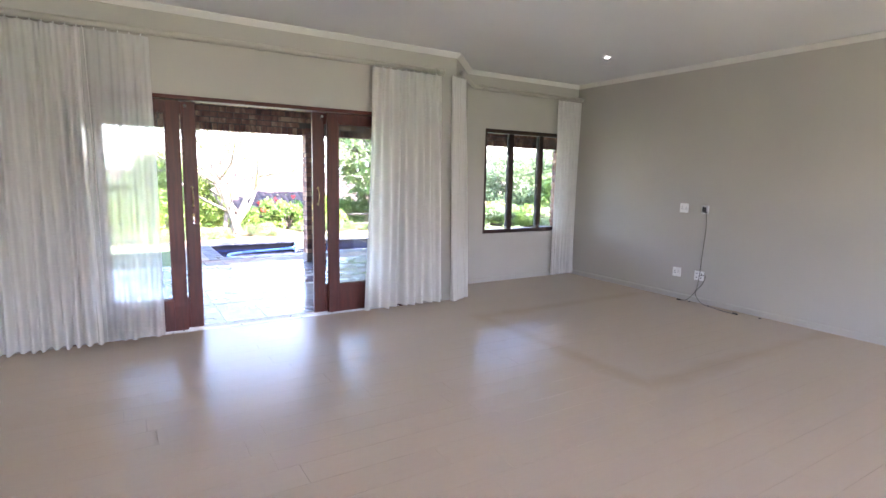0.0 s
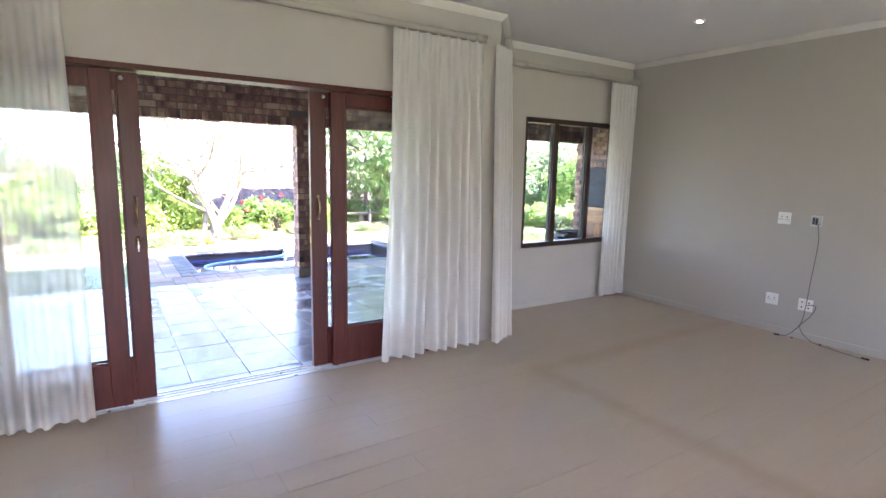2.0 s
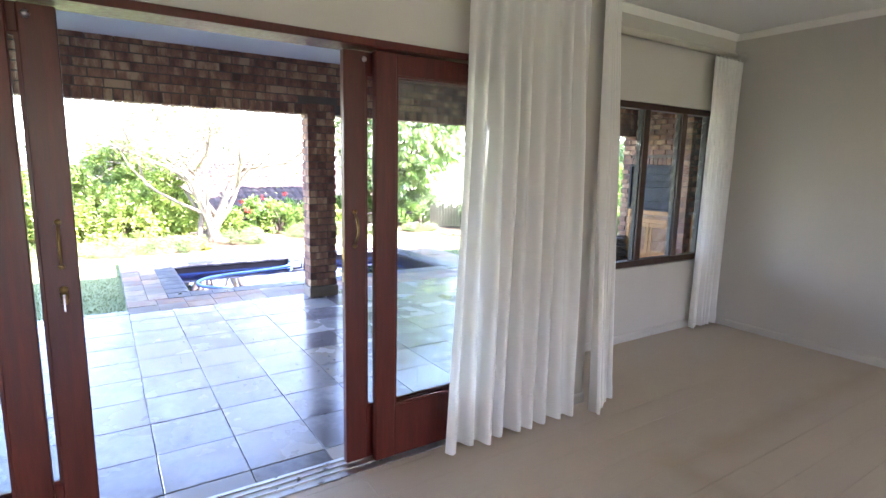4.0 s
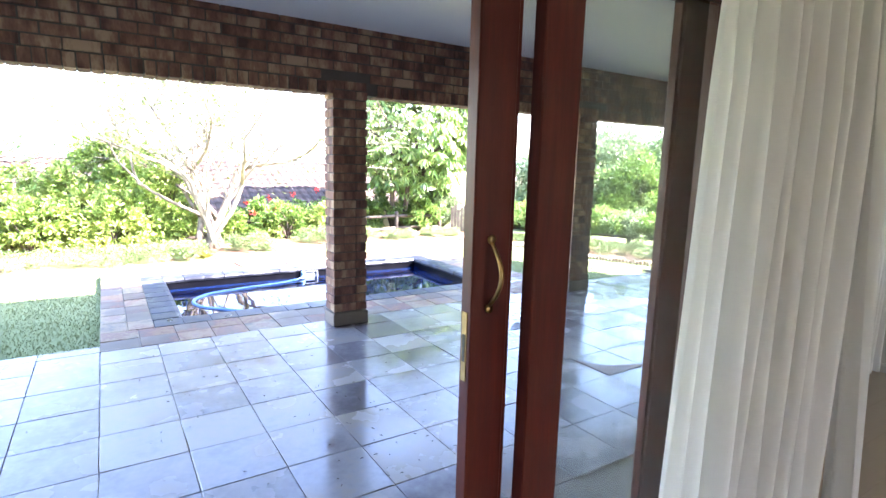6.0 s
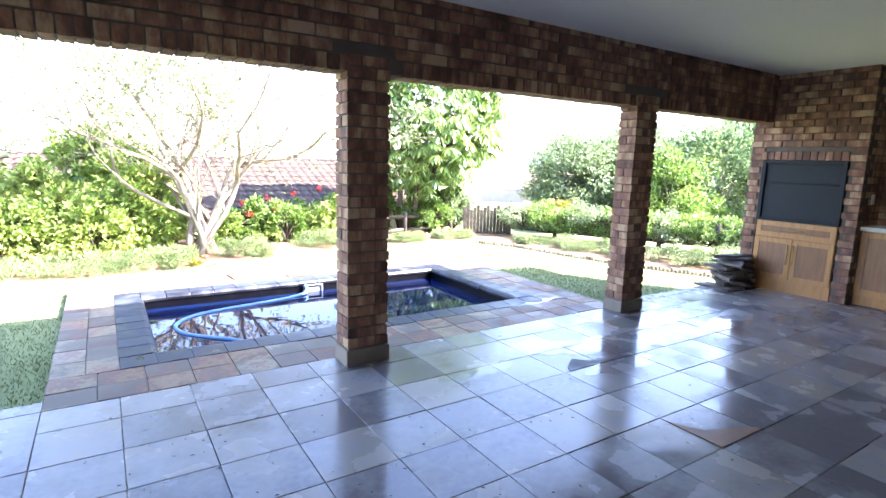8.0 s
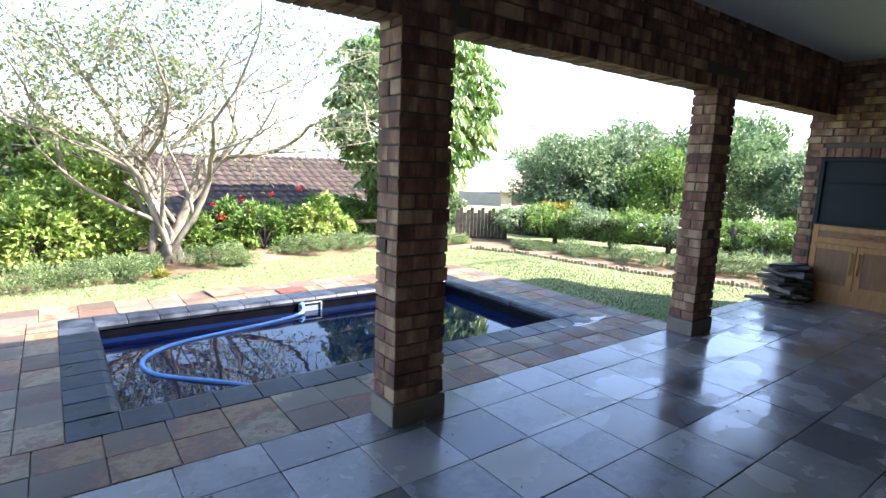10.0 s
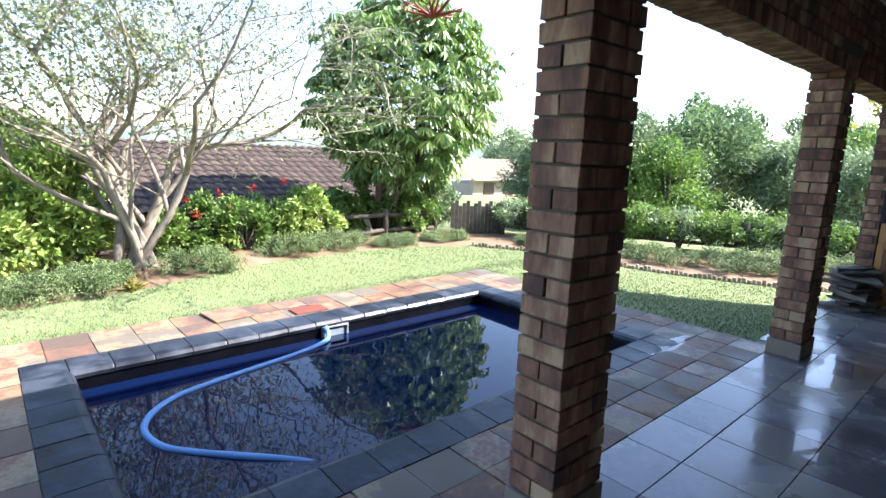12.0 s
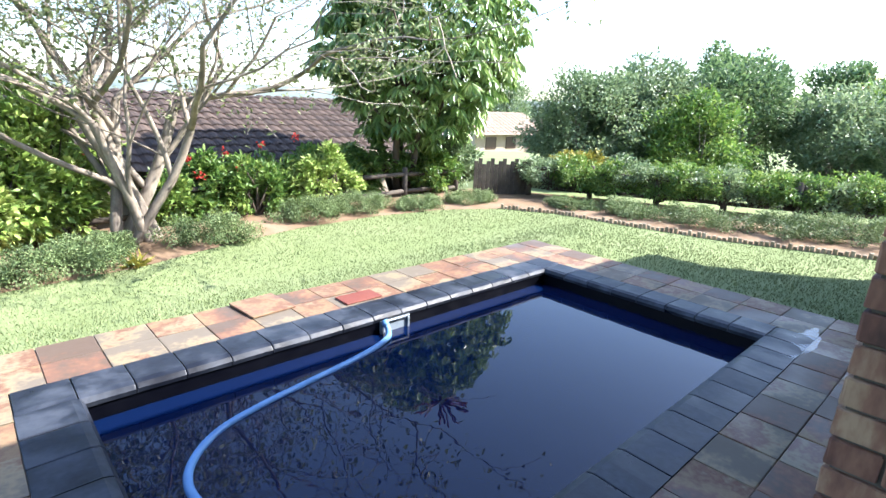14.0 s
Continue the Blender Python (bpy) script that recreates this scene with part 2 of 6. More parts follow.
def add_tube(bm, pts, radii, sides=8, caps=True):
    """A round bar along a line of points."""
    pts = [Vector(p) for p in pts]
    if not isinstance(radii, (list, tuple)):
        radii = [radii] * len(pts)
    rings = []
    up = Vector((0.31, 0.17, 0.93)).normalized()
    for k, p in enumerate(pts):
        d = (pts[min(k + 1, len(pts) - 1)] - pts[max(k - 1, 0)]).normalized()
        a = d.cross(up)
        if a.length < 0.05:
            a = d.cross(Vector((1, 0, 0)))
        a.normalize()
        b = d.cross(a)
        rings.append([bm.verts.new(p + (a * math.cos(2 * math.pi * i / sides) + b * math.sin(2 * math.pi * i / sides)) * radii[k]) for i in range(sides)])
    for r0, r1 in zip(rings, rings[1:]):
        for i in range(sides):
            bm.faces.new((r0[i], r0[(i + 1) % sides], r1[(i + 1) % sides], r1[i]))
    if caps and sides > 2:
        bm.faces.new(rings[0][::-1]), bm.faces.new(rings[-1])


def tube(pts, radii, sides=8):
    bm = bmesh.new()
    add_tube(bm, pts, radii, sides)
    return bm


def cylinder(x, y, z, r, h, sides=20, axis="z"):
    d = {"z": (0, 0, h), "y": (0, h, 0), "x": (h, 0, 0)}[axis]
    return tube([(x, y, z), (x + d[0], y + d[1], z + d[2])], r, sides)


def mesh_from(name, verts, faces, mat, parent=None, smooth=False):
    me = bpy.data.meshes.new(name)
    me.from_pydata(verts, [], faces)
    me.materials.append(mat)
    me.update()
    if smooth:
        me.shade_smooth()
    ob = new(name, me)
    if parent:
        ob.parent = parent
    return ob


def piece_mesh(name, w, d, h, mat, bevel=0.004, rough=0.0, seed=0):
    """One brick or tile about its own centre, to be shared by many objects."""
    bm = box(-w / 2, -d / 2, -h / 2, w / 2, d / 2, h / 2, bevel)
    if rough:
        rnd = random.Random(seed)
        for v in bm.verts:
            v.co += Vector((rnd.uniform(-rough, rough), rnd.uniform(-rough, rough), rnd.uniform(-rough, rough) * 0.5))
    me = bpy.data.meshes.new(name)
    bm.to_mesh(me)
    bm.free()
    me.materials.append(mat)
    return me


def lay(name, me, at, parent, turn=0.0, tilt=(0, 0)):
    ob = new(name, me)
    ob.matrix_basis = pose(*at, tilt[0], tilt[1], turn)
    ob.parent = parent
    return ob


# ---- the room ----
Y_IN, Y_BAY, X_R, Z_C, Z_P, Z_G = 5.52, 6.20, 6.65, 2.87, -0.06, -0.13
X_L, Y_B = -2.6, -4.0
floor_in = solid("floor", box(X_L - 0.2, Y_B - 0.2, -0.30, X_R + 0.2, 5.66, -0.012), M_GROUT, "pale whitewashed laminate plank floor", "floor", "structure")
bay_floor = solid("floor", prism([(3.9, 5.66), (X_R + 0.2, 5.66), (X_R + 0.2, 6.4), (4.65, 6.4)], -0.30, -0.012), M_GROUT, "pale whitewashed laminate floor of the bay", "floor", "structure")

D0, D1, D_TOP = 0.22, 3.34, 2.14      # door opening
W0, W1, WZ0, WZ1 = 4.93, 6.42, 0.69, 2.14   # window opening
T_IN, T_OUT = 0.13, 0.26             # plaster leaf, whole wall
B_IN, B_OUT = 0.06, 0.125            # the same in the bay


def wall(name, bm, label="smooth greige painted plaster wall"):
    return solid(name, bm, M_PLASTER, label, "wall", "structure")


Y_MID = Y_IN + T_IN
wall("wall_door", box(X_L - 0.2, Y_IN, -0.3, D0, Y_MID, Z_C))
wall("wall_door", box(D0, Y_IN, D_TOP, D1, Y_MID, Z_C))
wall("wall_door", prism([(D1, Y_IN), (4.0, Y_IN), (4.62, Y_BAY), (W0, Y_BAY), (W0, Y_BAY + B_IN), (4.58, Y_BAY + B_IN), (3.90, Y_MID), (D1, Y_MID)], -0.3, Z_C))
wall("wall_bay", box(W0, Y_BAY, -0.3, W1, Y_BAY + B_IN, WZ0))
wall("wall_bay", box(W0, Y_BAY, WZ1, W1, Y_BAY + B_IN, Z_C))
wall("wall_bay", box(W1, Y_BAY, -0.3, X_R, Y_BAY + B_IN, Z_C))
wall("wall_right", box(X_R, Y_B - 0.2, -0.3, X_R + 0.25, Y_BAY + B_IN, Z_C))
wall("wall_left", box(X_L - 0.25, Y_B - 0.2, -0.3, X_L, Y_IN, Z_C))
for a, b, z0, z1 in ((X_L, -1.1, -0.3, Z_C), (-1.1, 1.5, -0.3, 0.4), (-1.1, 1.5, 2.3, Z_C), (1.5, 2.9, -0.3, Z_C), (2.9, 5.5, -0.3, 0.4), (2.9, 5.5, 2.3, Z_C), (5.5, X_R, -0.3, Z_C)):
    wall("wall_back", box(a, Y_B - 0.2, z0, b, Y_B, z1))
solid("ceiling", prism([(X_L - 0.25, Y_B - 0.25), (X_R + 0.25, Y_B - 0.25), (X_R + 0.25, Y_BAY + B_IN), (4.58, Y_BAY + B_IN), (3.90, Y_MID), (X_L - 0.25, Y_MID)], Z_C, Z_C + 0.12), M_CEIL,
      "flat white painted ceiling", "ceiling", "structure")

ROOM_LINE = [(X_L, Y_IN), (4.0, Y_IN), (4.62, Y_BAY), (X_R, Y_BAY), (X_R, Y_B)]


def moulding(line, profile):
    """A strip along the walls; profile as (distance from the wall, height)."""
    bm = bmesh.new()
    rows = []
    for k, p in enumerate(line):
        p = Vector(p)
        d0 = (p - Vector(line[k - 1])).normalized() if k else None
        d1 = (Vector(line[k + 1]) - p).normalized() if k + 1 < len(line) else None
        n0 = Vector((d0.y, -d0.x)) if d0 else Vector((d1.y, -d1.x))
        n1 = Vector((d1.y, -d1.x)) if d1 else n0
        n = (n0 + n1).normalized()
        n = n / max(0.3, n.dot(n0))
        rows.append([bm.verts.new((p.x + n.x * a, p.y + n.y * a, z)) for a, z in profile])
    for r0, r1 in zip(rows, rows[1:]):
        for i in range(len(profile)):
            j = (i + 1) % len(profile)
            bm.faces.new((r0[i], r0[j], r1[j], r1[i]))
    for r in (rows[0], rows[-1]):
        bm.faces.new(r)
    bmesh.ops.recalc_face_normals(bm, faces=bm.faces)
    return bm


solid("trim", moulding(ROOM_LINE, [(0.002, Z_C - 0.055), (0.010, Z_C - 0.055), (0.022, Z_C - 0.042), (0.04, Z_C - 0.024), (0.055, Z_C - 0.010), (0.055, Z_C - 0.002), (0.002, Z_C - 0.002)]),
      M_CORNICE, "white coved plaster cornice under the ceiling", "cornice", "structure")
for line in ([(X_L, Y_IN), (D0 - 0.02, Y_IN)], [(D1 + 0.02, Y_IN)] + ROOM_LINE[1:]):
    solid("baseboard", moulding(line, [(0.002, 0.0), (0.014, 0.0), (0.014, 0.055), (0.008, 0.068), (0.002, 0.068)]), M_PLASTER,
          "low skirting board painted like the wall", "skirting", "structure")

# ---- outside shell ----
Z_PC = 2.71      # patio ceiling
solid("floor_patio", prism([(-7, 5.66), (3.9, 5.66), (4.5, 6.3), (10.6, 6.3), (10.6, 9.53), (-7, 9.53)], -0.4, Z_P - 0.014), M_GROUT, "covered patio slab under the slate tiles", "patio floor", "structure")
wall("wall_outside", box(-7, Y_MID, -0.3, D0, Y_IN + T_OUT, Z_PC), "brick house wall beside the patio").data.materials[0] = M_MORTAR
wall("wall_outside", box(D0, Y_MID, D_TOP, D1, Y_IN + T_OUT, Z_PC), "brick house wall over the door").data.materials[0] = M_MORTAR
O_DIAG = [(D1, Y_MID + 0.002), (3.895, Y_MID + 0.002), (4.575, Y_BAY + B_IN + 0.002), (W0, Y_BAY + B_IN + 0.002), (W0, Y_BAY + B_OUT), (4.45, Y_BAY + B_OUT), (3.92, Y_IN + T_OUT), (D1, Y_IN + T_OUT)]
wall("wall_outside", prism(O_DIAG, -0.3, Z_PC), "brick house wall turning out to the bay").data.materials[0] = M_MORTAR
wall("wall_outside", box(W0, Y_BAY + B_IN + 0.002, -0.3, W1, Y_BAY + B_OUT, WZ0), "brick house wall under the bay window").data.materials[0] = M_MORTAR
wall("wall_outside", box(W0, Y_BAY + B_IN + 0.002, WZ1, W1, Y_BAY + B_OUT, Z_PC), "brick house wall over the bay window").data.materials[0] = M_MORTAR
wall("wall_outside", box(W1, Y_BAY + B_IN + 0.002, -0.3, 10.6, Y_BAY + B_OUT, Z_PC), "brick house wall along the patio").data.materials[0] = M_MORTAR
solid("ceiling_patio", prism([(-7, Y_IN + T_OUT), (3.92, Y_IN + T_OUT), (4.45, Y_BAY + B_OUT), (10.6, Y_BAY + B_OUT), (10.6, 9.52), (-7, 9.52)], Z_PC, Z_PC + 0.1), M_CEIL, "flat white painted patio ceiling", "ceiling", "structure")
B_Y0, B_Y1, B_Z0, B_Z1 = 9.30, 9.525, 2.12, Z_PC
beam = solid("wall_beam", box(-7, B_Y0 + 0.012, B_Z0 + 0.008, 9.30, B_Y1 - 0.012, B_Z1 - 0.004), M_MORTAR, "long face-brick beam over the patio openings", "beam", "structure")


def roof_slab():
    bm = bmesh.new()
    prof = [(10.05, 2.60), (10.05, 2.68), (3.0, 5.4), (-4.6, 2.68), (-4.6, 2.60), (3.0, 5.3)]
    a = [bm.verts.new((-9, y, z)) for y, z in prof]
    b = [bm.verts.new((10.45, y, z)) for y, z in prof]
    for i in range(6):
        j = (i + 1) % 6
        bm.faces.new((a[i], a[j], b[j], b[i]))
    bm.faces.new(a[:3] + [a[5]]), bm.faces.new(b[:3] + [b[5]]), bm.faces.new([a[2], a[3], a[4], a[5]]), bm.faces.new([b[2], b[3], b[4], b[5]])
    bmesh.ops.recalc_face_normals(bm, faces=bm.faces)
    return bm


solid("roof", roof_slab(), M_MORTAR, "pitched house roof with a deep eave over the patio", "roof", "structure")
solid("roof_soffit", box(-9, 9.53, 2.56, 10.45, 10.04, 2.60), M_DARKWOOD, "dark boarded soffit under the eave", "soffit", "structure")
solid("wall_gable", box(9.955, -4.2, -0.4, 10.6, 9.52, Z_PC), M_MORTAR, "brick side wall of the patio", "wall", "structure")
solid("roof_end", prism([(6.9, -4.2), (7.1, -4.2), (7.1, 5.7), (6.9, 5.7)], -0.4, 3.4), M_MORTAR, "brick inner wall under the roof", "wall", "structure")

# ---- pool shell ----
PX0, PX1, PY0, PY1 = 2.18, 5.93, 10.30, 12.22
for x0, y0, x1, y1 in ((PX0 - 0.25, PY0 - 0.25, PX1 + 0.25, PY0), (PX0 - 0.25, PY1, PX1 + 0.25, PY1 + 0.25), (PX0 - 0.25, PY0, PX0, PY1), (PX1, PY0, PX1 + 0.25, PY1)):
    solid("pool_wall", box(x0, y0, -1.6, x1, y1, -0.085), M_POOL, "navy tiled inside wall of the pool", "pool wall", "structure")
solid("pool_floor", box(PX0 - 0.25, PY0 - 0.25, -1.8, PX1 + 0.25, PY1 + 0.25, -1.6), M_POOL, "dark floor of the pool", "pool floor", "structure")


def water_material():
    m = bpy.data.materials.new("pool_water")
    m.use_nodes = True
    n, l = m.node_tree.nodes, m.node_tree.links
    b = n["Principled BSDF"]
    b.inputs["Base Color"].default_value = (0.0018, 0.0075, 0.036, 1)
    b.inputs["Roughness"].default_value = 0.015
    b.inputs["IOR"].default_value = 1.38
    geo, noise_tex, bp = n.new("ShaderNodeNewGeometry"), n.new("ShaderNodeTexNoise"), n.new("ShaderNodeBump")
    noise_tex.inputs["Scale"].default_value = 5.0
    l.new(geo.outputs["Position"], noise_tex.inputs["Vector"])
    bp.inputs["Strength"].default_value, bp.inputs["Distance"].default_value = 0.05, 0.02
    l.new(noise_tex.outputs[0], bp.inputs["Height"]), l.new(bp.outputs[0], b.inputs["Normal"])
    return m


bm = bmesh.new()
bmesh.ops.create_grid(bm, x_segments=30, y_segments=16, size=0.5, matrix=Matrix.LocRotScale(((PX0 + PX1) / 2, (PY0 + PY1) / 2, -0.205), None, (PX1 - PX0, PY1 - PY0, 1)))
solid("water", bm, water_material(), "still dark blue swimming pool water", "water", "structure")


# ---- sliding door ----
def door_leaf(parent, name, x0, x1, y0, handle_side=0, label=""):
    """A glazed timber leaf; handle_side -1 or 1 puts the pull on that stile."""
    y1, st, z0, z1 = y0 + 0.042, 0.112, 0.012, 2.10
    leaf = part(name, box(x0, y0, z0, x0 + st, y1, z1, 0.003), M_MERANTI, parent, label)
    part("stile", box(x1 - st, y0, z0, x1, y1, z1, 0.003), M_MERANTI, leaf)
    part("top_rail", box(x0 + st, y0 + 0.001, 2.00, x1 - st, y1 - 0.001, z1 - 0.001, 0.003), M_MERANTI, leaf)
    part("bottom_rail", box(x0 + st, y0 + 0.001, z0 + 0.001, x1 - st, y1 - 0.001, 0.30, 0.003), M_MERANTI, leaf)
    bm = bmesh.new()
    for a, b, c, d in ((x0 + st, 0.30, x0 + st + 0.012, 2.0), (x1 - st - 0.012, 0.30, x1 - st, 2.0), (x0 + st + 0.012, 0.30, x1 - st - 0.012, 0.312), (x0 + st + 0.012, 1.988, x1 - st - 0.012, 2.0)):
        add_box(bm, a, y0 + 0.006, b, c, y0 + 0.016, d)
    part("glazing_bead", bm, M_MERANTI, leaf)
    pane = part("pane", box(x0 + st, y0 + 0.018, 0.302, x1 - st, y0 + 0.023, 1.998), M_GLASS, leaf, "clear glass pane")
    pane.visible_shadow = False
    if handle_side:
        xh = x0 + 0.052 if handle_side < 0 else x1 - 0.052
        for side, yy in ((-1, y0),):
            bm = bmesh.new()
            pts = [(xh, yy + side * (0.004 + 0.042 * math.sin(math.pi * k / 14)), 1.175 + 0.155 * k / 14) for k in range(15)]
            add_tube(bm, pts, [0.0045 + 0.0015 * math.sin(math.pi * k / 14) for k in range(15)], 10)
            for z in (1.168, 1.337):
                add_tube(bm, [(xh, yy, z), (xh, yy + side * 0.006, z)], 0.011, 14)
            part("handle", bm, M_BRASS, leaf, "curved brass pull handle", True)
    return leaf


door = thing("door_1", (0, 0, 0), "red-brown meranti sliding door with four glazed leaves standing open", "sliding door", kind="structure")
Y_F = Y_IN - 0.008
part("jamb", box(D0, Y_F, -0.01, D0 + 0.045, Y_IN + 0.17, D_TOP, 0.003), M_MERANTI, door)
part("jamb", box(D1 - 0.045, Y_F, -0.01, D1, Y_IN + 0.17, D_TOP, 0.003), M_MERANTI, door)
part("head", box(D0 + 0.045, Y_F, 2.105, D1 - 0.045, Y_IN + 0.17, D_TOP, 0.003), M_MERANTI, door)
bm = bmesh.new()
add_box(bm, D0 + 0.045, Y_IN + 0.0, -0.012, D1 - 0.045, Y_IN + 0.175, 0.004, 0.002)
for yy in (0.055, 0.10, 0.145):
    add_box(bm, D0 + 0.045, Y_IN + yy - 0.004, 0.003, D1 - 0.045, Y_IN + yy + 0.004, 0.011)
part("track", bm, M_STEEL, door, "worn aluminium sill track")
door_leaf(door, "leaf", 2.471, 3.295, Y_IN + 0.032)
door_leaf(door, "leaf", 0.265, 1.112, Y_IN + 0.032)
right_leaf = door_leaf(door, "leaf", 2.333, 3.173, Y_IN + 0.092, -1)
left_leaf = door_leaf(door, "leaf", 0.41, 1.252, Y_IN + 0.092, 1)
bm = box(2.3305, Y_IN + 0.104, 0.985, 2.334, Y_IN + 0.124, 1.16, 0.0008)
part("lock_plate", bm, M_BRASS, right_leaf, "brass lock strike plate")
bm = bmesh.new()
add_box(bm, 2.3290, Y_IN + 0.109, 1.035, 2.3302, Y_IN + 0.119, 1.105)
part("keyhole", bm, M_BLACKPL, right_leaf)
bm = bmesh.new()
for z in (1.035, 1.058, 1.08):
    add_tube(bm, [(1.2, Y_IN + 0.092, z), (1.2, Y_IN + 0.084, z)], 0.0145, 14)
part("escutcheon", bm, M_BRASS, left_leaf, "brass keyhole escutcheon", True)
bm = bmesh.new()
add_tube(bm, [(1.2, Y_IN + 0.086, 1.06), (1.2, Y_IN + 0.066, 1.06)], 0.004, 8)
add_box(bm, 1.197, Y_IN + 0.064, 1.0, 1.203, Y_IN + 0.068, 1.065)
part("key", bm, M_STEEL, left_leaf)
for xb in (2.433, 1.165):
    part("bolt", tube([(xb, Y_IN + 0.092, 2.062), (xb, Y_IN + 0.078, 2.062), (xb, Y_IN + 0.072, 2.062)], [0.013, 0.013, 0.006], 12), M_STEEL, door, "small steel stop screw", True)

# ---- bay window with louvre panes ----
win = thing("window_1", (0, 0, 0), "dark brown timber window with glass louvre panes", "window", kind="structure")
WY = Y_BAY + 0.03
bm = bmesh.new()
for a, b, c, d in ((W0, WZ0, W0 + 0.05, WZ1), (W1 - 0.05, WZ0, W1, WZ1), (W0 + 0.05, WZ0, W1 - 0.05, WZ0 + 0.055), (W0 + 0.05, WZ1 - 0.055, W1 - 0.05, WZ1)):
    add_box(bm, a, WY - 0.012, b, c, WY + 0.07, d, 0.003)
part("window_frame", bm, M_DARKWOOD, win)
MULL = (5.42, 5.97)
for xm in MULL:
    part("mullion", box(xm - 0.036, WY - 0.008, WZ0 + 0.055, xm + 0.036, WY + 0.066, WZ1 - 0.055, 0.003), M_DARKWOOD, win)
edges = [W0 + 0.05, MULL[0] - 0.036, MULL[0] + 0.036, MULL[1] - 0.036, MULL[1] + 0.036, W1 - 0.05]
for a, b in zip(edges[::2], edges[1::2]):
    for k in range(10):
        z = WZ0 + 0.085 + k * 0.127
        bm = bmesh.new()
        m = Matrix.Translation(((a + b) / 2, WY + 0.03, z + 0.055)) @ Matrix.Rotation(radians(14), 4, "X")
        add_box(bm, -(b - a) / 2 + 0.012, -0.003, -0.07, (b - a) / 2 - 0.012, 0.003, 0.07, 0.0, m)
        pane = part("pane", bm, M_GLASS, win)
        pane.visible_shadow = False
    bm = bmesh.new()
    for xx in (a + 0.006, b - 0.006):
        add_box(bm, xx - 0.005, WY + 0.012, WZ0 + 0.06, xx + 0.005, WY + 0.048, WZ1 - 0.06)
        for k in range(10):
            add_box(bm, xx - 0.012, WY + 0.006, WZ0 + 0.10 + k * 0.127, xx + 0.012, WY + 0.05, WZ0 + 0.13 + k * 0.127)
    part("louvre_channel", bm, M_BLACKPL, win)
solid("window_sill", box(W0 - 0.02, Y_BAY - 0.006, WZ0 - 0.02, W1 + 0.02, Y_BAY + 0.02, WZ0 + 0.001, 0.003), M_PLASTER, "narrow painted inner window sill", "sill", "structure")


# ---- curtains ----
def curtain(label, line, z_top, z_bot, folds, amp, seed, spread=0.0, cloth=None, swing=(0.0, 0.0)):
    """Pinch-pleated sheer hung along a line of two floor-plan points; spread opens it out towards the hem."""
    rnd = random.Random(seed)
    a, b = Vector(line[0]), Vector(line[1])
    d = (b - a)
    n = Vector((d.y, -d.x)).normalized()
    cloth = cloth or M_SHEER
    th = thing("curtain", (a.x, a.y, z_bot), label, "curtain", "sheer curtains")
    nu, nz = folds * 12, 30
    ph = [rnd.uniform(-0.5, 0.5) for _ in range(folds + 2)]
    wid = [rnd.uniform(0.6, 1.35) for _ in range(folds + 2)]

    def point(u, w, off=0.0):
        # u along the width, w from the top down
        k = u * folds
        i, f = int(min(k, folds - 1e-6)), k - int(min(k, folds - 1e-6))
        s = math.sin(2 * math.pi * (f + 0.06 * math.sin(3.1 * w + ph[i] * 6)))
        sharp = s * (1 - 0.35 * s * s) * 1.3
        open_ = 0.35 + 0.65 * min(1, w * 3.0)
        wob = 0.35 * math.sin(2 * math.pi * (k * 0.37 + ph[i] * 0.4) + w * 2.0)
        depth = amp * open_ * (sharp * wid[i] * 0.55 + wid[i + 1] * 0.45 * sharp + wob * w)
        along = (u - 0.5) * (1 + spread * w) + 0.5 + 0.006 * math.sin(w * 5 + k * 2)
        p = a + d * along + n * (depth + off) + Vector(swing) * w
        sag = 0.006 * math.sin(k * 2.3 + seed) * (w > 0.9)
        return Vector((p.x - a.x, p.y - a.y, z_top + (z_bot - z_top) * w + sag - z_bot))

    def sheet(w0, w1, rows, off):
        verts = [point(i / nu, w0 + (w1 - w0) * j / rows, off) for j in range(rows + 1) for i in range(nu + 1)]
        faces = [(j * (nu + 1) + i, j * (nu + 1) + i + 1, (j + 1) * (nu + 1) + i + 1, (j + 1) * (nu + 1) + i) for j in range(rows) for i in range(nu)]
        return verts, faces

    mesh_from("panel", *sheet(0.0, 1.0, nz, 0.0), cloth, th, True)
    ob = mesh_from("heading", *sheet(0.0, 0.045, 2, 0.0035), cloth, th, True)
    ob["label"] = "doubled pleated heading tape"
    mesh_from("hem", *sheet(0.965, 1.0, 2, 0.0035), cloth, th, True)["label"] = "doubled hem"
    for k in range(folds):
        q = a + d * ((k + 0.27) / folds)
        part("hook", tube([(q.x - a.x, q.y - a.y, z_top - z_bot - 0.03), (q.x - a.x, q.y - a.y, z_top - z_bot + 0.018)], 0.0035, 6), M_WHITEPL, th)
    return th


curtain("white voile curtain drawn dense beside the sliding door", ((-0.62, 5.40), (0.46, 5.40)), 2.575, 0.03, 15, 0.055, 3, 0.03)
curtain("thin see-through voile curtain half drawn across the door", ((0.42, 5.42), (0.90, 5.42)), 2.575, 0.03, 6, 0.035, 4, 0.05, M_VOILE)
curtain("white sheer voile curtain bunched beside the sliding door", ((2.905, 5.41), (3.735, 5.41)), 2.58, 0.035, 9, 0.055, 5, 0.2)
curtain("narrow white sheer curtain bunched at the bay corner", ((3.90, 5.44), (4.17, 5.56)), 2.60, 0.035, 6, 0.04, 8, 0.15, None, (-0.02, -0.12))
curtain("white sheer voile curtain hanging beside the louvre window", ((6.14, 6.09), (6.60, 6.09)), 2.60, 0.035, 7, 0.045, 9, 0.05)


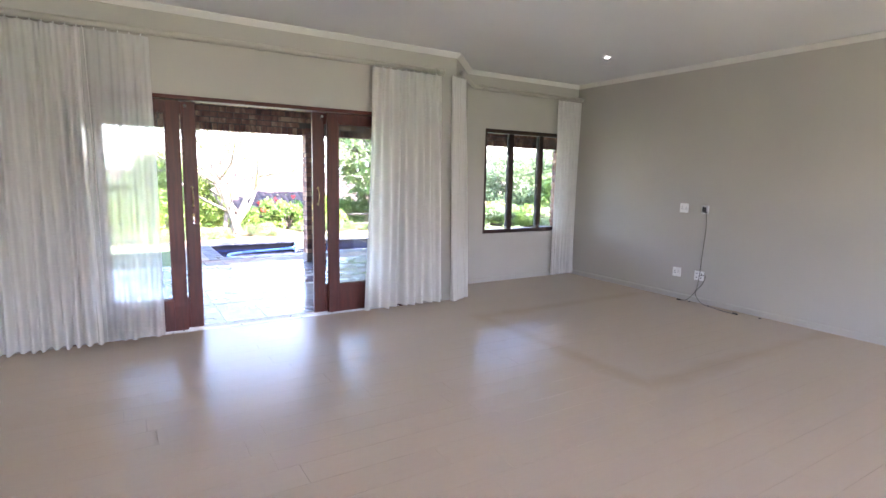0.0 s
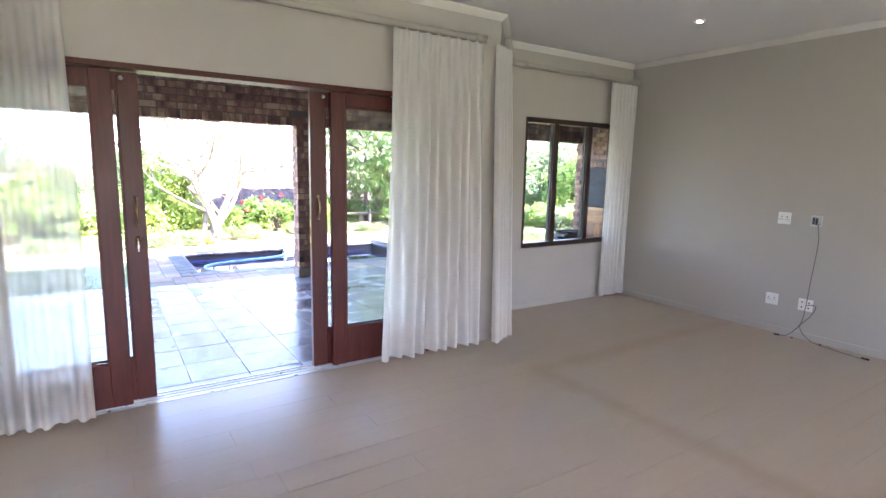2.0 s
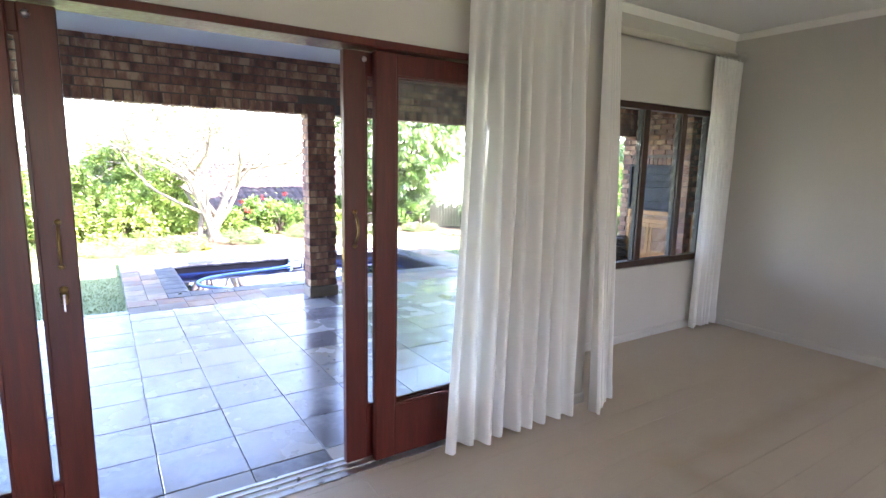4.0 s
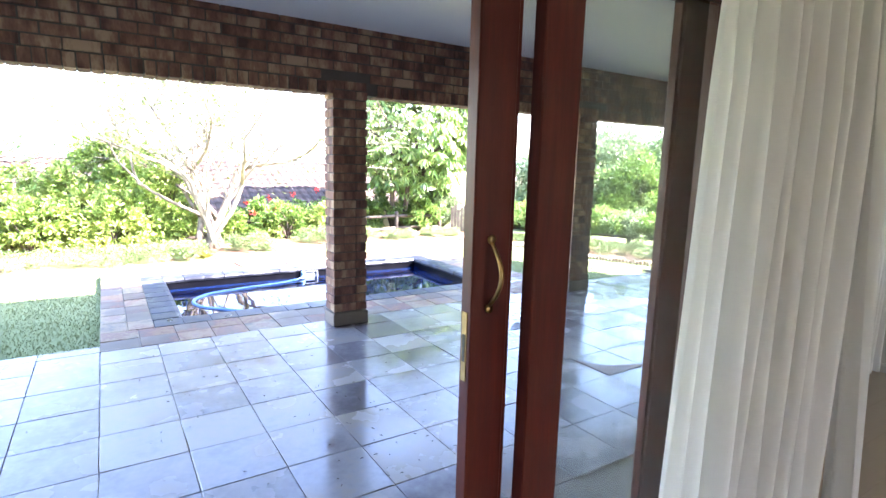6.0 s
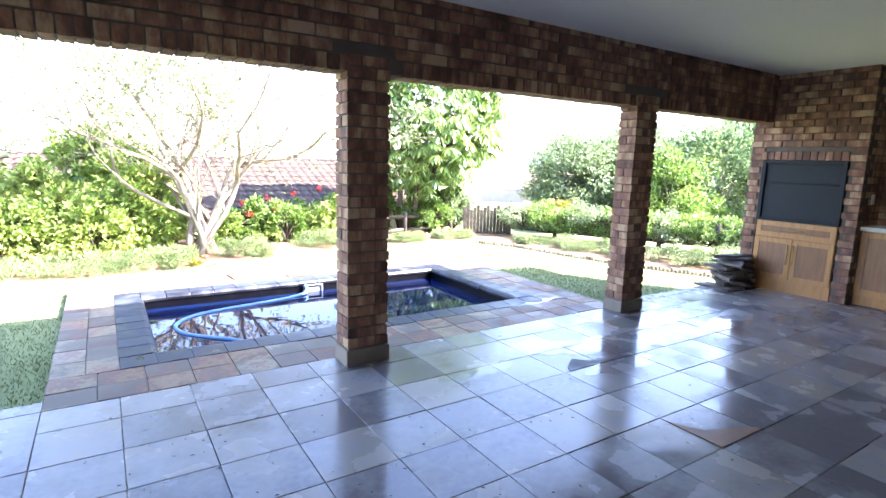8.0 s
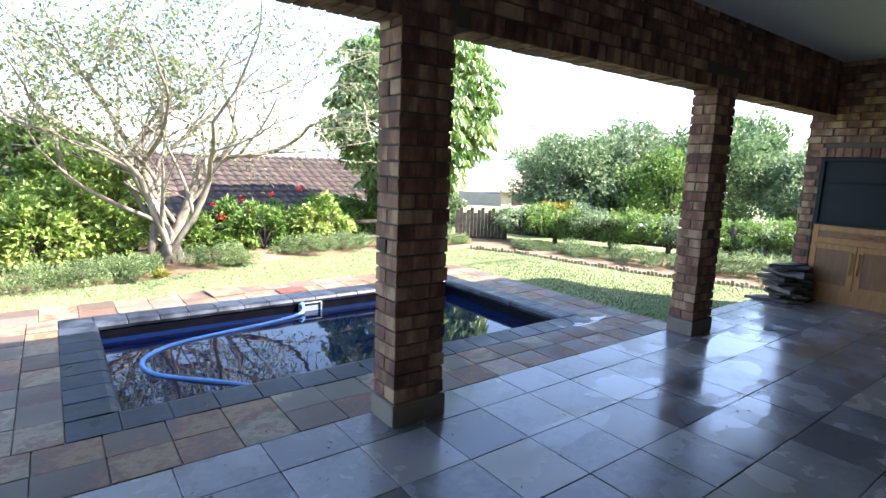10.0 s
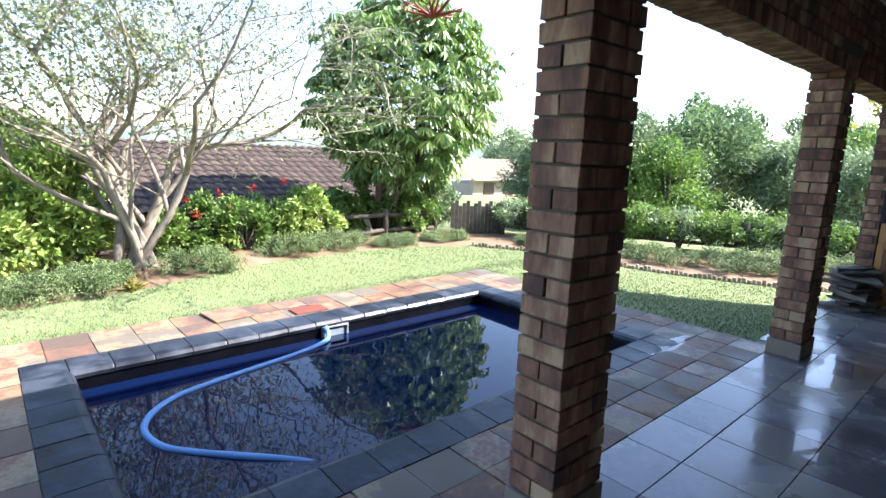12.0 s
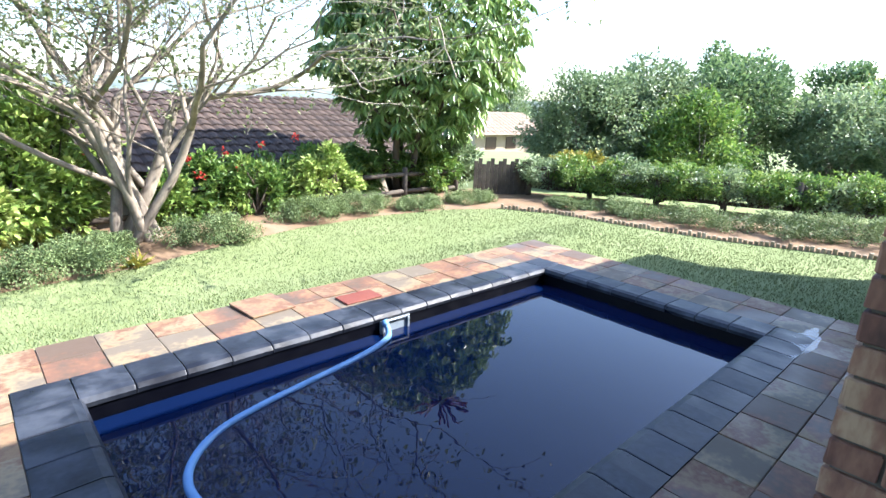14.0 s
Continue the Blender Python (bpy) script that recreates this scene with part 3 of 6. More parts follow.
def rail(label, line, brackets):
    th = thing("curtain_rail", line[0], label, "curtain rail", "curtain rails")
    o = Vector(line[0])
    part("rod", tube([Vector(p) - o for p in line], 0.027, 14), M_ROD, th, "", True)
    for p in (line[0], line[-1]):
        p = Vector(p) - o
        d = (Vector(line[1]) - Vector(line[0])).normalized() if p.length < 1e-6 else (Vector(line[-2]) - Vector(line[-1])).normalized()
        part("end_cap", tube([p + d * 0.012, p - d * 0.012], 0.033, 14), M_ROD, th, "", True)
    for x, y, z, wx, wy in brackets:
        bm = bmesh.new()
        q = Vector((x, y, z)) - o
        add_tube(bm, [q + Vector((-0.018, 0, 0)), q + Vector((0.018, 0, 0))], 0.034, 14)
        add_tube(bm, [q, q + Vector((wx - x, wy - y, 0))], 0.012, 8)
        part("bracket", bm, M_ROD, th)


rail("thick greige painted curtain rail over the sliding door", [(-0.95, 5.43, 2.622), (3.77, 5.43, 2.622)], [(-0.6, 5.43, 2.622, -0.6, 5.52), (1.80, 5.43, 2.622, 1.80, 5.52), (3.69, 5.43, 2.622, 3.69, 5.52)])
rail("thick greige painted curtain rail bent round the bay", [(4.05, 5.47, 2.645), (4.66, 6.10, 2.645), (6.62, 6.10, 2.645)], [(4.8, 6.10, 2.645, 4.8, 6.2), (6.5, 6.10, 2.645, 6.5, 6.2)])


# ---- small fittings on the plain wall ----
def wall_socket(y, z, w, h, holes, label):
    th = thing("wall_socket", (X_R, y, z), label, "wall socket", "wall sockets")
    bm = box(-0.011, -w / 2, -h / 2, -0.001, w / 2, h / 2, 0.003)
    part("plate", bm, M_WHITEPL, th)
    for hy, hz, r in holes:
        part("socket_hole", tube([(-0.010, hy, hz), (-0.0125, hy, hz)], r, 10), M_BLACKPL, th)
    for hy in (-w * 0.25, w * 0.25):
        part("switch", box(-0.015, hy - 0.008, h * 0.27, -0.0105, hy + 0.008, h * 0.42, 0.001), M_WHITEPL, th)


H3 = [(0.0, 0.012, 0.005), (-0.011, -0.012, 0.004), (0.011, -0.012, 0.004)]
wall_socket(4.29, 1.15, 0.115, 0.115, [(y - 0.026, z, r) for y, z, r in H3] + [(y + 0.026, z, r) for y, z, r in H3], "white plastic double wall socket on the greige wall")
wall_socket(4.32, 0.335, 0.115, 0.115, [(y - 0.026, z, r) for y, z, r in H3] + [(y + 0.026, z, r) for y, z, r in H3], "white plastic double wall socket low on the wall")
wall_socket(4.015, 0.335, 0.125, 0.115, [(sy * 0.03, sz * 0.025, 0.007) for sy in (-1, 1) for sz in (-1, 1)], "white four-hole aerial outlet low on the wall")
tv = thing("aerial_box", (X_R, 4.01, 1.145), "open metal aerial box with a grey cable hanging to the floor", "wall box")
bm = bmesh.new()
for a in ((-0.02, -0.045, -0.05, -0.001, -0.038, 0.05), (-0.02, 0.038, -0.05, -0.001, 0.045, 0.05), (-0.02, -0.038, 0.043, -0.001, 0.038, 0.05), (-0.02, -0.038, -0.05, -0.001, 0.038, -0.043), (-0.006, -0.038, -0.043, -0.001, 0.038, 0.043)):
    add_box(bm, *a)
part("box", bm, M_STEEL, tv)
part("connector", box(-0.028, -0.012, -0.035, -0.006, 0.002, 0.03, 0.002), M_BLACKPL, tv)
part("connector", box(-0.028, 0.014, -0.03, -0.006, 0.026, 0.034, 0.002), M_BLACKPL, tv)
M_CABLE = material("grey_cable", [(0.10, 0.095, 0.085), (0.16, 0.15, 0.135)], scale=20, rough=0.5, bump=0.03)


def smooth_line(pts, steps=8):
    """A rounded line through points (Catmull-Rom)."""
    pts = [Vector(p) for p in pts]
    out = []
    for k in range(len(pts) - 1):
        p0, p1, p2, p3 = pts[max(k - 1, 0)], pts[k], pts[k + 1], pts[min(k + 2, len(pts) - 1)]
        for i in range(steps):
            t = i / steps
            out.append(0.5 * ((2 * p1) + (p2 - p0) * t + (2 * p0 - 5 * p1 + 4 * p2 - p3) * t * t + (3 * p1 - p0 - 3 * p2 + p3) * t ** 3))
    return out + [pts[-1]]


part("cable", tube(smooth_line([(-0.02, -0.02, -0.03), (-0.03, -0.045, -0.2), (-0.02, -0.02, -0.55), (-0.015, 0.0, -0.85), (-0.03, 0.02, -1.0), (-0.06, 0.10, -1.12), (-0.10, 0.16, -1.136)]), 0.0042, 6), M_CABLE, tv, "", True)
part("cable", tube(smooth_line([(-0.012, 0.0, -0.81), (-0.03, -0.09, -0.80), (-0.03, -0.06, -0.9), (-0.03, 0.02, -1.03), (-0.07, -0.10, -1.13), (-0.12, -0.30, -1.139), (-0.16, -0.44, -1.139), (-0.17, -0.54, -1.139)]), 0.0042, 6), M_CABLE, tv, "", True)
part("cable_plug", tube([(-0.10, 0.16, -1.134), (-0.112, 0.205, -1.134)], 0.009, 8), M_BLACKPL, tv)
part("cable_plug", tube([(-0.17, -0.54, -1.134), (-0.175, -0.595, -1.134)], 0.009, 8), M_BLACKPL, tv)
for dx, y in ((-0.08, 4.06), (-0.07, 3.82), (-0.10, 3.20)):
    solid("debris_crumb", box(X_R + dx, y, 0.0, X_R + dx + 0.018, y + 0.022, 0.009, 0.003), M_BLACKPL, "small dark crumb lying on the floor", "crumb", group="floor crumbs")

lamp_th = thing("downlight", (5.46, 4.62, Z_C), "small round recessed downlight glowing in the ceiling", "downlight")
bm = bmesh.new()
add_tube(bm, [(0, 0, -0.008), (0, 0, -0.001)], 0.045, 24)
part("rim", bm, M_WHITEPL, lamp_th, "", True)
M_GLOW = bpy.data.materials.new("lamp_glow")
M_GLOW.use_nodes = True
M_GLOW.node_tree.nodes["Principled BSDF"].inputs["Emission Color"].default_value = (1, 0.96, 0.9, 1)
M_GLOW.node_tree.nodes["Principled BSDF"].inputs["Emission Strength"].default_value = 9.0
part("bulb", tube([(0, 0, -0.011), (0, 0, -0.0085)], 0.019, 20), M_GLOW, lamp_th, "glowing lamp face")


# ---- brickwork ----
BL, BD, BH, BJ = 0.222, 0.106, 0.073, 0.0115
STRETCH = [piece_mesh("brick", BL, BD, BH, M_BRICK, 0.004, 0.0022, s) for s in range(4)]
ENDWAYS = [piece_mesh("brick", BD, BL, BH, M_BRICK, 0.004, 0.0022, 10 + s) for s in range(4)]
UPRIGHT = [piece_mesh("brick", BH, BL, BD, M_BRICK, 0.004, 0.002, 20 + s) for s in range(4)]
brick_rnd = random.Random(7)


def any_of(meshes):
    return meshes[brick_rnd.randrange(len(meshes))]


def brick_pillar(x, y, z0, z1, label):
    """One and a half bricks wide, one brick deep, with raked joints, on a cement plinth."""
    th = thing("brick_pillar", (x, y, z0), label, "pillar", "patio pillars")
    w, d = BL + BD + BJ, BL
    part("plinth", box(-0.012, -0.012, 0, w + 0.012, d + 0.012, 0.13, 0.008), M_PLINTH, th, "cement plastered foot")
    part("core", box(0.014, 0.014, 0.13, w - 0.014, d - 0.014, B_Z0 + 0.05 - z0), M_MORTAR, th)
    z, k = 0.13, 0
    while z + BH < z1 - z0:
        zc = z + 0.0103 + BH / 2
        j = lambda: brick_rnd.uniform(-0.002, 0.002)
        if k % 2:
            for i in range(3):
                lay("brick", any_of(ENDWAYS), (BD / 2 + i * (BD + BJ / 2) + j(), d / 2 + j(), zc), th, brick_rnd.uniform(-0.6, 0.6))
        else:
            for yy in (BD / 2, d - BD / 2):
                lay("brick", any_of(STRETCH), (BL / 2 + j(), yy + j(), zc), th, brick_rnd.uniform(-0.6, 0.6))
            lay("brick", any_of(ENDWAYS), (BL + BJ + BD / 2 + j(), d / 2 + j(), zc), th, brick_rnd.uniform(-0.6, 0.6))
        z += 0.0833
        k += 1
    return th


PIL = (3.40, 6.55)
for x in PIL:
    brick_pillar(x, B_Y0, Z_P, 2.235, "brown face-brick pillar with raked joints on a cement foot")


def joined_bricks(name, places, parent):
    """Many bricks as one mesh: rows of (mesh, place, turn)."""
    verts, faces = [], []
    cache = {}
    for me, at, turn in places:
        if me.name not in cache:
            cache[me.name] = (np.array([v.co[:] for v in me.vertices]), [tuple(p.vertices) for p in me.polygons])
        co, fs = cache[me.name]
        c, s = math.cos(radians(turn)), math.sin(radians(turn))
        n = len(verts)
        for q in co:
            verts.append((q[0] * c - q[1] * s + at[0], q[0] * s + q[1] * c + at[1], q[2] + at[2]))
        faces += [tuple(i + n for i in f) for f in fs]
    ob = mesh_from(name, verts, faces, M_BRICK, parent)
    ob["kind"] = "stuff"
    return ob


near, rest = [], []
x = -3.0
while x < 9.24:
    over = any(p - 0.03 < x < p + 0.37 for p in PIL)
    if not over:
        (near if 0.9 < x < 7.0 else rest).append((any_of(UPRIGHT), (x + BH / 2, B_Y0 + BL / 2, B_Z0 + BD / 2 + brick_rnd.uniform(-0.004, 0.002)), 0))
    x += BH + 0.0105
for c in range(6):
    z = B_Z0 + BD + BJ + c * (BH + 0.0128) + BH / 2
    x = -3.0 + (BL / 2 if c % 2 else 0)
    while x < 9.16:
        if not (c == 0 and any(p - 0.1 < x + BL / 2 < p + 0.44 for p in PIL)):
            (near if 0.9 < x < 6.9 else rest).append((any_of(STRETCH), (x + BL / 2, B_Y0 + BD / 2 + brick_rnd.uniform(-0.003, 0.002), z), 0))
        x += BL + BJ
for me, at, turn in near[:300]:
    lay("brick", me, at, beam, turn)
joined_bricks("far_bricks", near[300:] + rest, beam)

# ---- bay corner outside ----
bay_out = thing("wall_bay_corner", (0, 0, 0), "brown face-brick outside corner of the bay", "wall", kind="structure")
ang = math.degrees(math.atan2(Y_BAY + B_OUT - Y_IN - T_OUT, 0.53))
dx, dy = math.cos(radians(ang)), math.sin(radians(ang))
for c in range(33):
    z = Z_P + BJ + BH / 2 + c * (BH + BJ)
    if z > 2.7:
        break
    for i in range(-1, 4):
        s0 = (0.0 if c % 2 else BL / 2) + i * (BL + BJ)
        s0, s1 = max(0.0, s0), min(0.765, s0 + BL)
        if s1 - s0 > 0.04:
            s = (s0 + s1) / 2
            lay("brick", any_of(STRETCH), (3.92 + dx * s + dy * 0.041, Y_IN + T_OUT + dy * s - dx * 0.041, z), bay_out, ang).scale.x = (s1 - s0) / BL
    for i in range(-1, 3):
        s0 = 4.445 + (0.0 if c % 2 else BL / 2) + i * (BL + BJ)
        s0, s1 = max(4.445, s0), min(W0 - 0.003, s0 + BL)
        if s1 - s0 > 0.04:
            lay("brick", any_of(STRETCH), ((s0 + s1) / 2, Y_BAY + B_OUT - 0.041, z), bay_out, 0).scale.x = (s1 - s0) / BL

# ---- built-in braai and cupboards ----
BX = 9.30
braai_wall = solid("wall_braai", box(BX + 0.02, 8.25, -0.3, 10.4, 8.41, Z_PC), M_MORTAR, "brown face-brick braai chimney breast", "wall", "structure")
part("backing", box(BX + 0.02, 9.39, -0.3, 10.4, 9.55, Z_PC), M_MORTAR, braai_wall)
part("backing", box(BX + 0.02, 8.41, 1.65, 10.4, 9.39, Z_PC), M_MORTAR, braai_wall)
part("backing", box(9.82, 8.41, -0.3, 10.4, 9.39, 1.65), M_MORTAR, braai_wall)
OY0, OY1, OZ = 8.42, 9.38, 1.64
for c in range(33):
    z = Z_P + BJ + BH / 2 + c * (BH + BJ)
    y = 8.25 - (BL / 2 if c % 2 else 0)
    while y < 9.53:
        y0, y1 = max(y, 8.25), min(y + BL, 9.56)
        if z < OZ + 0.125:
            if y0 < OY0 < y1:
                y1 = OY0 - 0.003
            if y0 < OY1 < y1:
                y0 = OY1 + 0.003
        mid = (y0 + y1) / 2
        if y1 - y0 > 0.05 and not (OY0 < mid < OY1 and z < OZ + 0.125) and z < 2.72:
            ob = lay("brick", any_of(STRETCH), (BX + BD / 2, mid, z), braai_wall, 90)
            ob.scale.x = (y1 - y0) / BL
        y += BL + BJ
y = OY0 + 0.04
while y < OY1:
    lay("brick", any_of(UPRIGHT), (BX + BL / 2, y, OZ + BD / 2 + 0.006), braai_wall, 90)
    y += BH + 0.0105
# side of the breast and the wall behind the counter
places = []
for c in range(33):
    z = Z_P + BJ + BH / 2 + c * (BH + BJ)
    if z > 2.72:
        break
    for i in range(2):
        places.append((any_of(STRETCH), (BX + 0.12 + (0 if c % 2 else 0.11) + i * (BL + BJ) + BL / 2, 8.25 + 0.04, z), 0))
    y = 6.5 - (BL / 2 if c % 2 else 0)
    while y < 8.22:
        places.append((any_of(STRETCH), (BX + 0.61, y + BL / 2, z), 90))
        y += BL + BJ
joined_bricks("recess_bricks", places, braai_wall)

braai = thing("braai", (BX, 8.90, 0.86), "dark grey steel built-in braai with its shutter closed", "barbecue")
hw = (OY1 - OY0) / 2
bm = bmesh.new()
for a in ((-0.012, -hw, 0.0, 0.05, -hw + 0.045, 0.78), (-0.012, hw - 0.045, 0.0, 0.05, hw, 0.78), (-0.012, -hw + 0.045, 0.74, 0.05, hw - 0.045, 0.78), (-0.012, -hw + 0.045, 0.0, 0.05, hw - 0.045, 0.03)):
    add_box(bm, *a, 0.003)
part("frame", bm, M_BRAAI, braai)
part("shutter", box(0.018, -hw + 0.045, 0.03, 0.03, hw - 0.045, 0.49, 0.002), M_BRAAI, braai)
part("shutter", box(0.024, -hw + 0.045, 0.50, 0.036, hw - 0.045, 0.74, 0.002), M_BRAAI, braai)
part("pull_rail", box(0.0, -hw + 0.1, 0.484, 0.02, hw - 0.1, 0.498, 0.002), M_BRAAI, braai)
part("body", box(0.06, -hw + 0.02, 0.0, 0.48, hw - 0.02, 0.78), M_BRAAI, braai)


def panel_door(parent, y0, y1, z0, z1, handle_y=None, handle_across=False):
    """A framed and panelled cupboard front; x runs into the wall."""
    st = 0.062
    d = part("door" if z1 - z0 > 0.3 else "drawer_front", box(-0.018, y0, z0, 0.0, y0 + st, z1, 0.002), M_OAK, parent)
    part("stile", box(-0.018, y1 - st, z0, 0.0, y1, z1, 0.002), M_OAK, d)
    part("rail", box(-0.0175, y0 + st, z1 - st, 0.0, y1 - st, z1, 0.002), M_OAK, d)
    part("rail", box(-0.0175, y0 + st, z0, 0.0, y1 - st, z0 + st, 0.002), M_OAK, d)
    part("panel", box(-0.009, y0 + st, z0 + st, -0.001, y1 - st, z1 - st), M_OAKRED, d, "reddish oak inset panel")
    if handle_y is not None:
        bm = bmesh.new()
        if handle_across:
            zc = (z0 + z1) / 2
            add_tube(bm, [(-0.045, handle_y - 0.13, zc), (-0.045, handle_y + 0.13, zc)], 0.007, 8)
            for s in (-0.10, 0.10):
                add_tube(bm, [(-0.018, handle_y + s, zc), (-0.045, handle_y + s, zc)], 0.005, 6)
        else:
            zc = z1 - 0.2
            add_tube(bm, [(-0.045, handle_y, zc - 0.13), (-0.045, handle_y, zc + 0.13)], 0.007, 8)
            for s in (-0.10, 0.10):
                add_tube(bm, [(-0.018, handle_y, zc + s), (-0.045, handle_y, zc + s)], 0.005, 6)
        part("handle", bm, M_BRASS, d, "brass bar handle", True)


cab = thing("cupboard", (BX + 0.01, 8.90, Z_P), "golden oak cupboard with a drawer built in under the braai", "cupboard", "braai cupboards")
part("carcass", box(0.001, -hw + 0.01, 0.16, 0.45, hw - 0.01, 0.92), M_OAK, cab)
part("toe_kick", box(0.012, -hw + 0.01, 0.0, 0.05, hw - 0.01, 0.16), M_OAK, cab)
panel_door(cab, -hw + 0.015, -0.003, 0.17, 0.70, -0.035)
panel_door(cab, 0.003, hw - 0.015, 0.17, 0.70, 0.035)
panel_door(cab, -hw + 0.015, hw - 0.015, 0.715, 0.915, 0.0, True)
cab2 = thing("cupboard", (BX + 0.16, 7.44, Z_P), "golden oak cupboard under the stone counter", "cupboard", "braai cupboards")
part("carcass", box(0.001, -0.80, 0.12, 0.44, 0.80, 0.90), M_OAK, cab2)
part("toe_kick", box(0.02, -0.80, 0.0, 0.06, 0.80, 0.12), M_OAK, cab2)
for k in range(3):
    panel_door(cab2, -0.795 + k * 0.53, -0.275 + k * 0.53, 0.14, 0.88, -0.745 + k * 0.53)
solid("countertop", box(BX + 0.10, 6.49, Z_P + 0.90, BX + 0.655, 8.245, Z_P + 0.95, 0.006), M_STONE, "pale grey stone counter beside the braai", "countertop")
sw = thing("light_switch", (BX + 0.30, 8.25, 1.20), "white switch on the chimney breast side", "switch")
part("plate", box(-0.04, -0.022, -0.06, 0.04, -0.012, 0.06, 0.003), M_WHITEPL, sw)

# ---- stack of slate offcuts ----
M_OFFCUT = material("broken_slate", [(0.03, 0.027, 0.027), (0.075, 0.063, 0.057), (0.16, 0.13, 0.11)], scale=6, rough=0.8, bump=0.4, fine=40, object_var=0.3)
stack_rnd = random.Random(11)
for k in range(30):
    bm = bmesh.new()
    n = stack_rnd.randint(4, 7)
    rx, ry = stack_rnd.uniform(0.16, 0.34), stack_rnd.uniform(0.10, 0.20)
    pts = [(rx * math.cos(2 * math.pi * i / n) * stack_rnd.uniform(0.35, 1.3), ry * math.sin(2 * math.pi * i / n) * stack_rnd.uniform(0.4, 1.25)) for i in range(n)]
    bm.free()
    bm = prism(pts, 0, stack_rnd.uniform(0.022, 0.042))
    layer = k // 3
    ob = solid("slate_offcut", bm, M_OFFCUT, "jagged dark slate offcut stacked beside the braai", "slate offcut", group="slate stack")
    shrink = 1 - layer * 0.05
    ob.matrix_basis = pose(9.02 + stack_rnd.uniform(-0.08, 0.08) + (-0.17, 0.02, 0.19)[k % 3] * shrink, 9.46 + stack_rnd.uniform(-0.07, 0.05), Z_P + layer * 0.043 + 0.002,
                           stack_rnd.uniform(-5, 5), stack_rnd.uniform(-5, 5), stack_rnd.uniform(-180, 180))

# ---- gutter at the eave ----
gut = thing("gutter", (0, 10.05, 2.60), "dark metal roof gutter along the eave", "gutter")
M_GUTTER = material("dark_gutter", [(0.03, 0.026, 0.022), (0.06, 0.05, 0.045)], scale=5, rough=0.5, bump=0.03)
bm = bmesh.new()
for a in ((-9, 0.0, -0.04, 10.45, 0.008, 0.07), (-9, 0.10, -0.04, 10.45, 0.108, 0.07), (-9, 0.008, -0.04, 10.45, 0.10, -0.032)):
    add_box(bm, *a)
part("trough", bm, M_GUTTER, gut)
for k in range(40):
    part("strap", box(-8.8 + k * 0.49, -0.01, -0.055, -8.77 + k * 0.49, 0.112, -0.045), M_GUTTER, gut)
part("downpipe", tube([(10.0, 0.05, -0.04), (10.0, 0.05, -0.14), (10.25, -0.38, -0.34), (10.25, -0.45, -0.45), (10.25, -0.45, -2.66)], 0.035, 10), M_GUTTER, gut, "", True)

# ---- small patio ceiling fitting ----
vent = thing("ceiling_spot", (7.6, 7.4, Z_PC), "small white downlight in the patio ceiling", "downlight")
part("rim", tube([(0, 0, -0.01), (0, 0, -0.001)], 0.05, 20), M_WHITEPL, vent, "", True)

# ---- slate tiles, pavers and coping ----
for a, b in ((-7, 1.498), (6.762, 10.6)):
    solid("floor_patio_edge", box(a, 9.53, -0.4, b, 9.68, Z_P - 0.014), M_GROUT, "outer edge of the patio slab along the lawn", "patio floor", "structure")
TP = 0.4125
TILES = [piece_mesh("tile", TP - 0.0038, TP - 0.0038, 0.02, M_SLATE, 0.0025, 0.001, 40 + s) for s in range(5)]
patio = bpy.data.objects["floor_patio"]
tile_rnd = random.Random(21)
x0, y0 = 1.915 - 11 * TP, 7.165 - 4 * TP
for i in range(31):
    for j in range(10):
        cx, cy = x0 + (i + 0.5) * TP, y0 + (j + 0.5) * TP
        if cx > 9.5 or cy > 9.5 or cx < -2.6 or (cy < 6.5 and cx > 3.6) or cy < 5.72:
            continue
        last = cy + TP / 2 > 9.53
        ob = lay("tile", TILES[tile_rnd.randrange(5)], (cx, (cy - TP / 2 + 9.532) / 2 if last else cy, Z_P - 0.01 + tile_rnd.uniform(-0.0015, 0.0015)), patio, 180 * tile_rnd.randrange(2),
                 (tile_rnd.uniform(-0.12, 0.12), tile_rnd.uniform(-0.12, 0.12)))
        if last:
            ob.scale.y = (9.532 - cy + TP / 2) / TP
            if not 1.4 < cx < 6.9:
                lay("tile", TILES[tile_rnd.randrange(5)], (cx, 9.607, Z_P - 0.01), patio).scale.y = 0.35


def puddle(x, y, rx, ry, seed, label):
    """A thin film of standing water with a ragged edge."""
    rnd = random.Random(seed)
    bm = bmesh.new()
    n = 40
    rim = []
    for k in range(n):
        a = 2 * math.pi * k / n
        f = 1 + 0.45 * noise.noise(Vector((math.cos(a) * 1.6 + seed, math.sin(a) * 1.6, 0.2))) + 0.2 * noise.noise(Vector((math.cos(a) * 6, math.sin(a) * 6 + seed, 3.2)))
        rim.append(bm.verts.new((rx * f * math.cos(a), ry * f * math.sin(a), 0)))
    bm.faces.new(rim)
    ob = solid("puddle", bm, M_FILM, label, "puddle", group="puddles")
    bmesh_up = ob.data.polygons[0].normal.z
    if bmesh_up < 0:
        ob.data.flip_normals()
    ob.matrix_basis = pose(x, y, Z_P + 0.0045)
    return ob


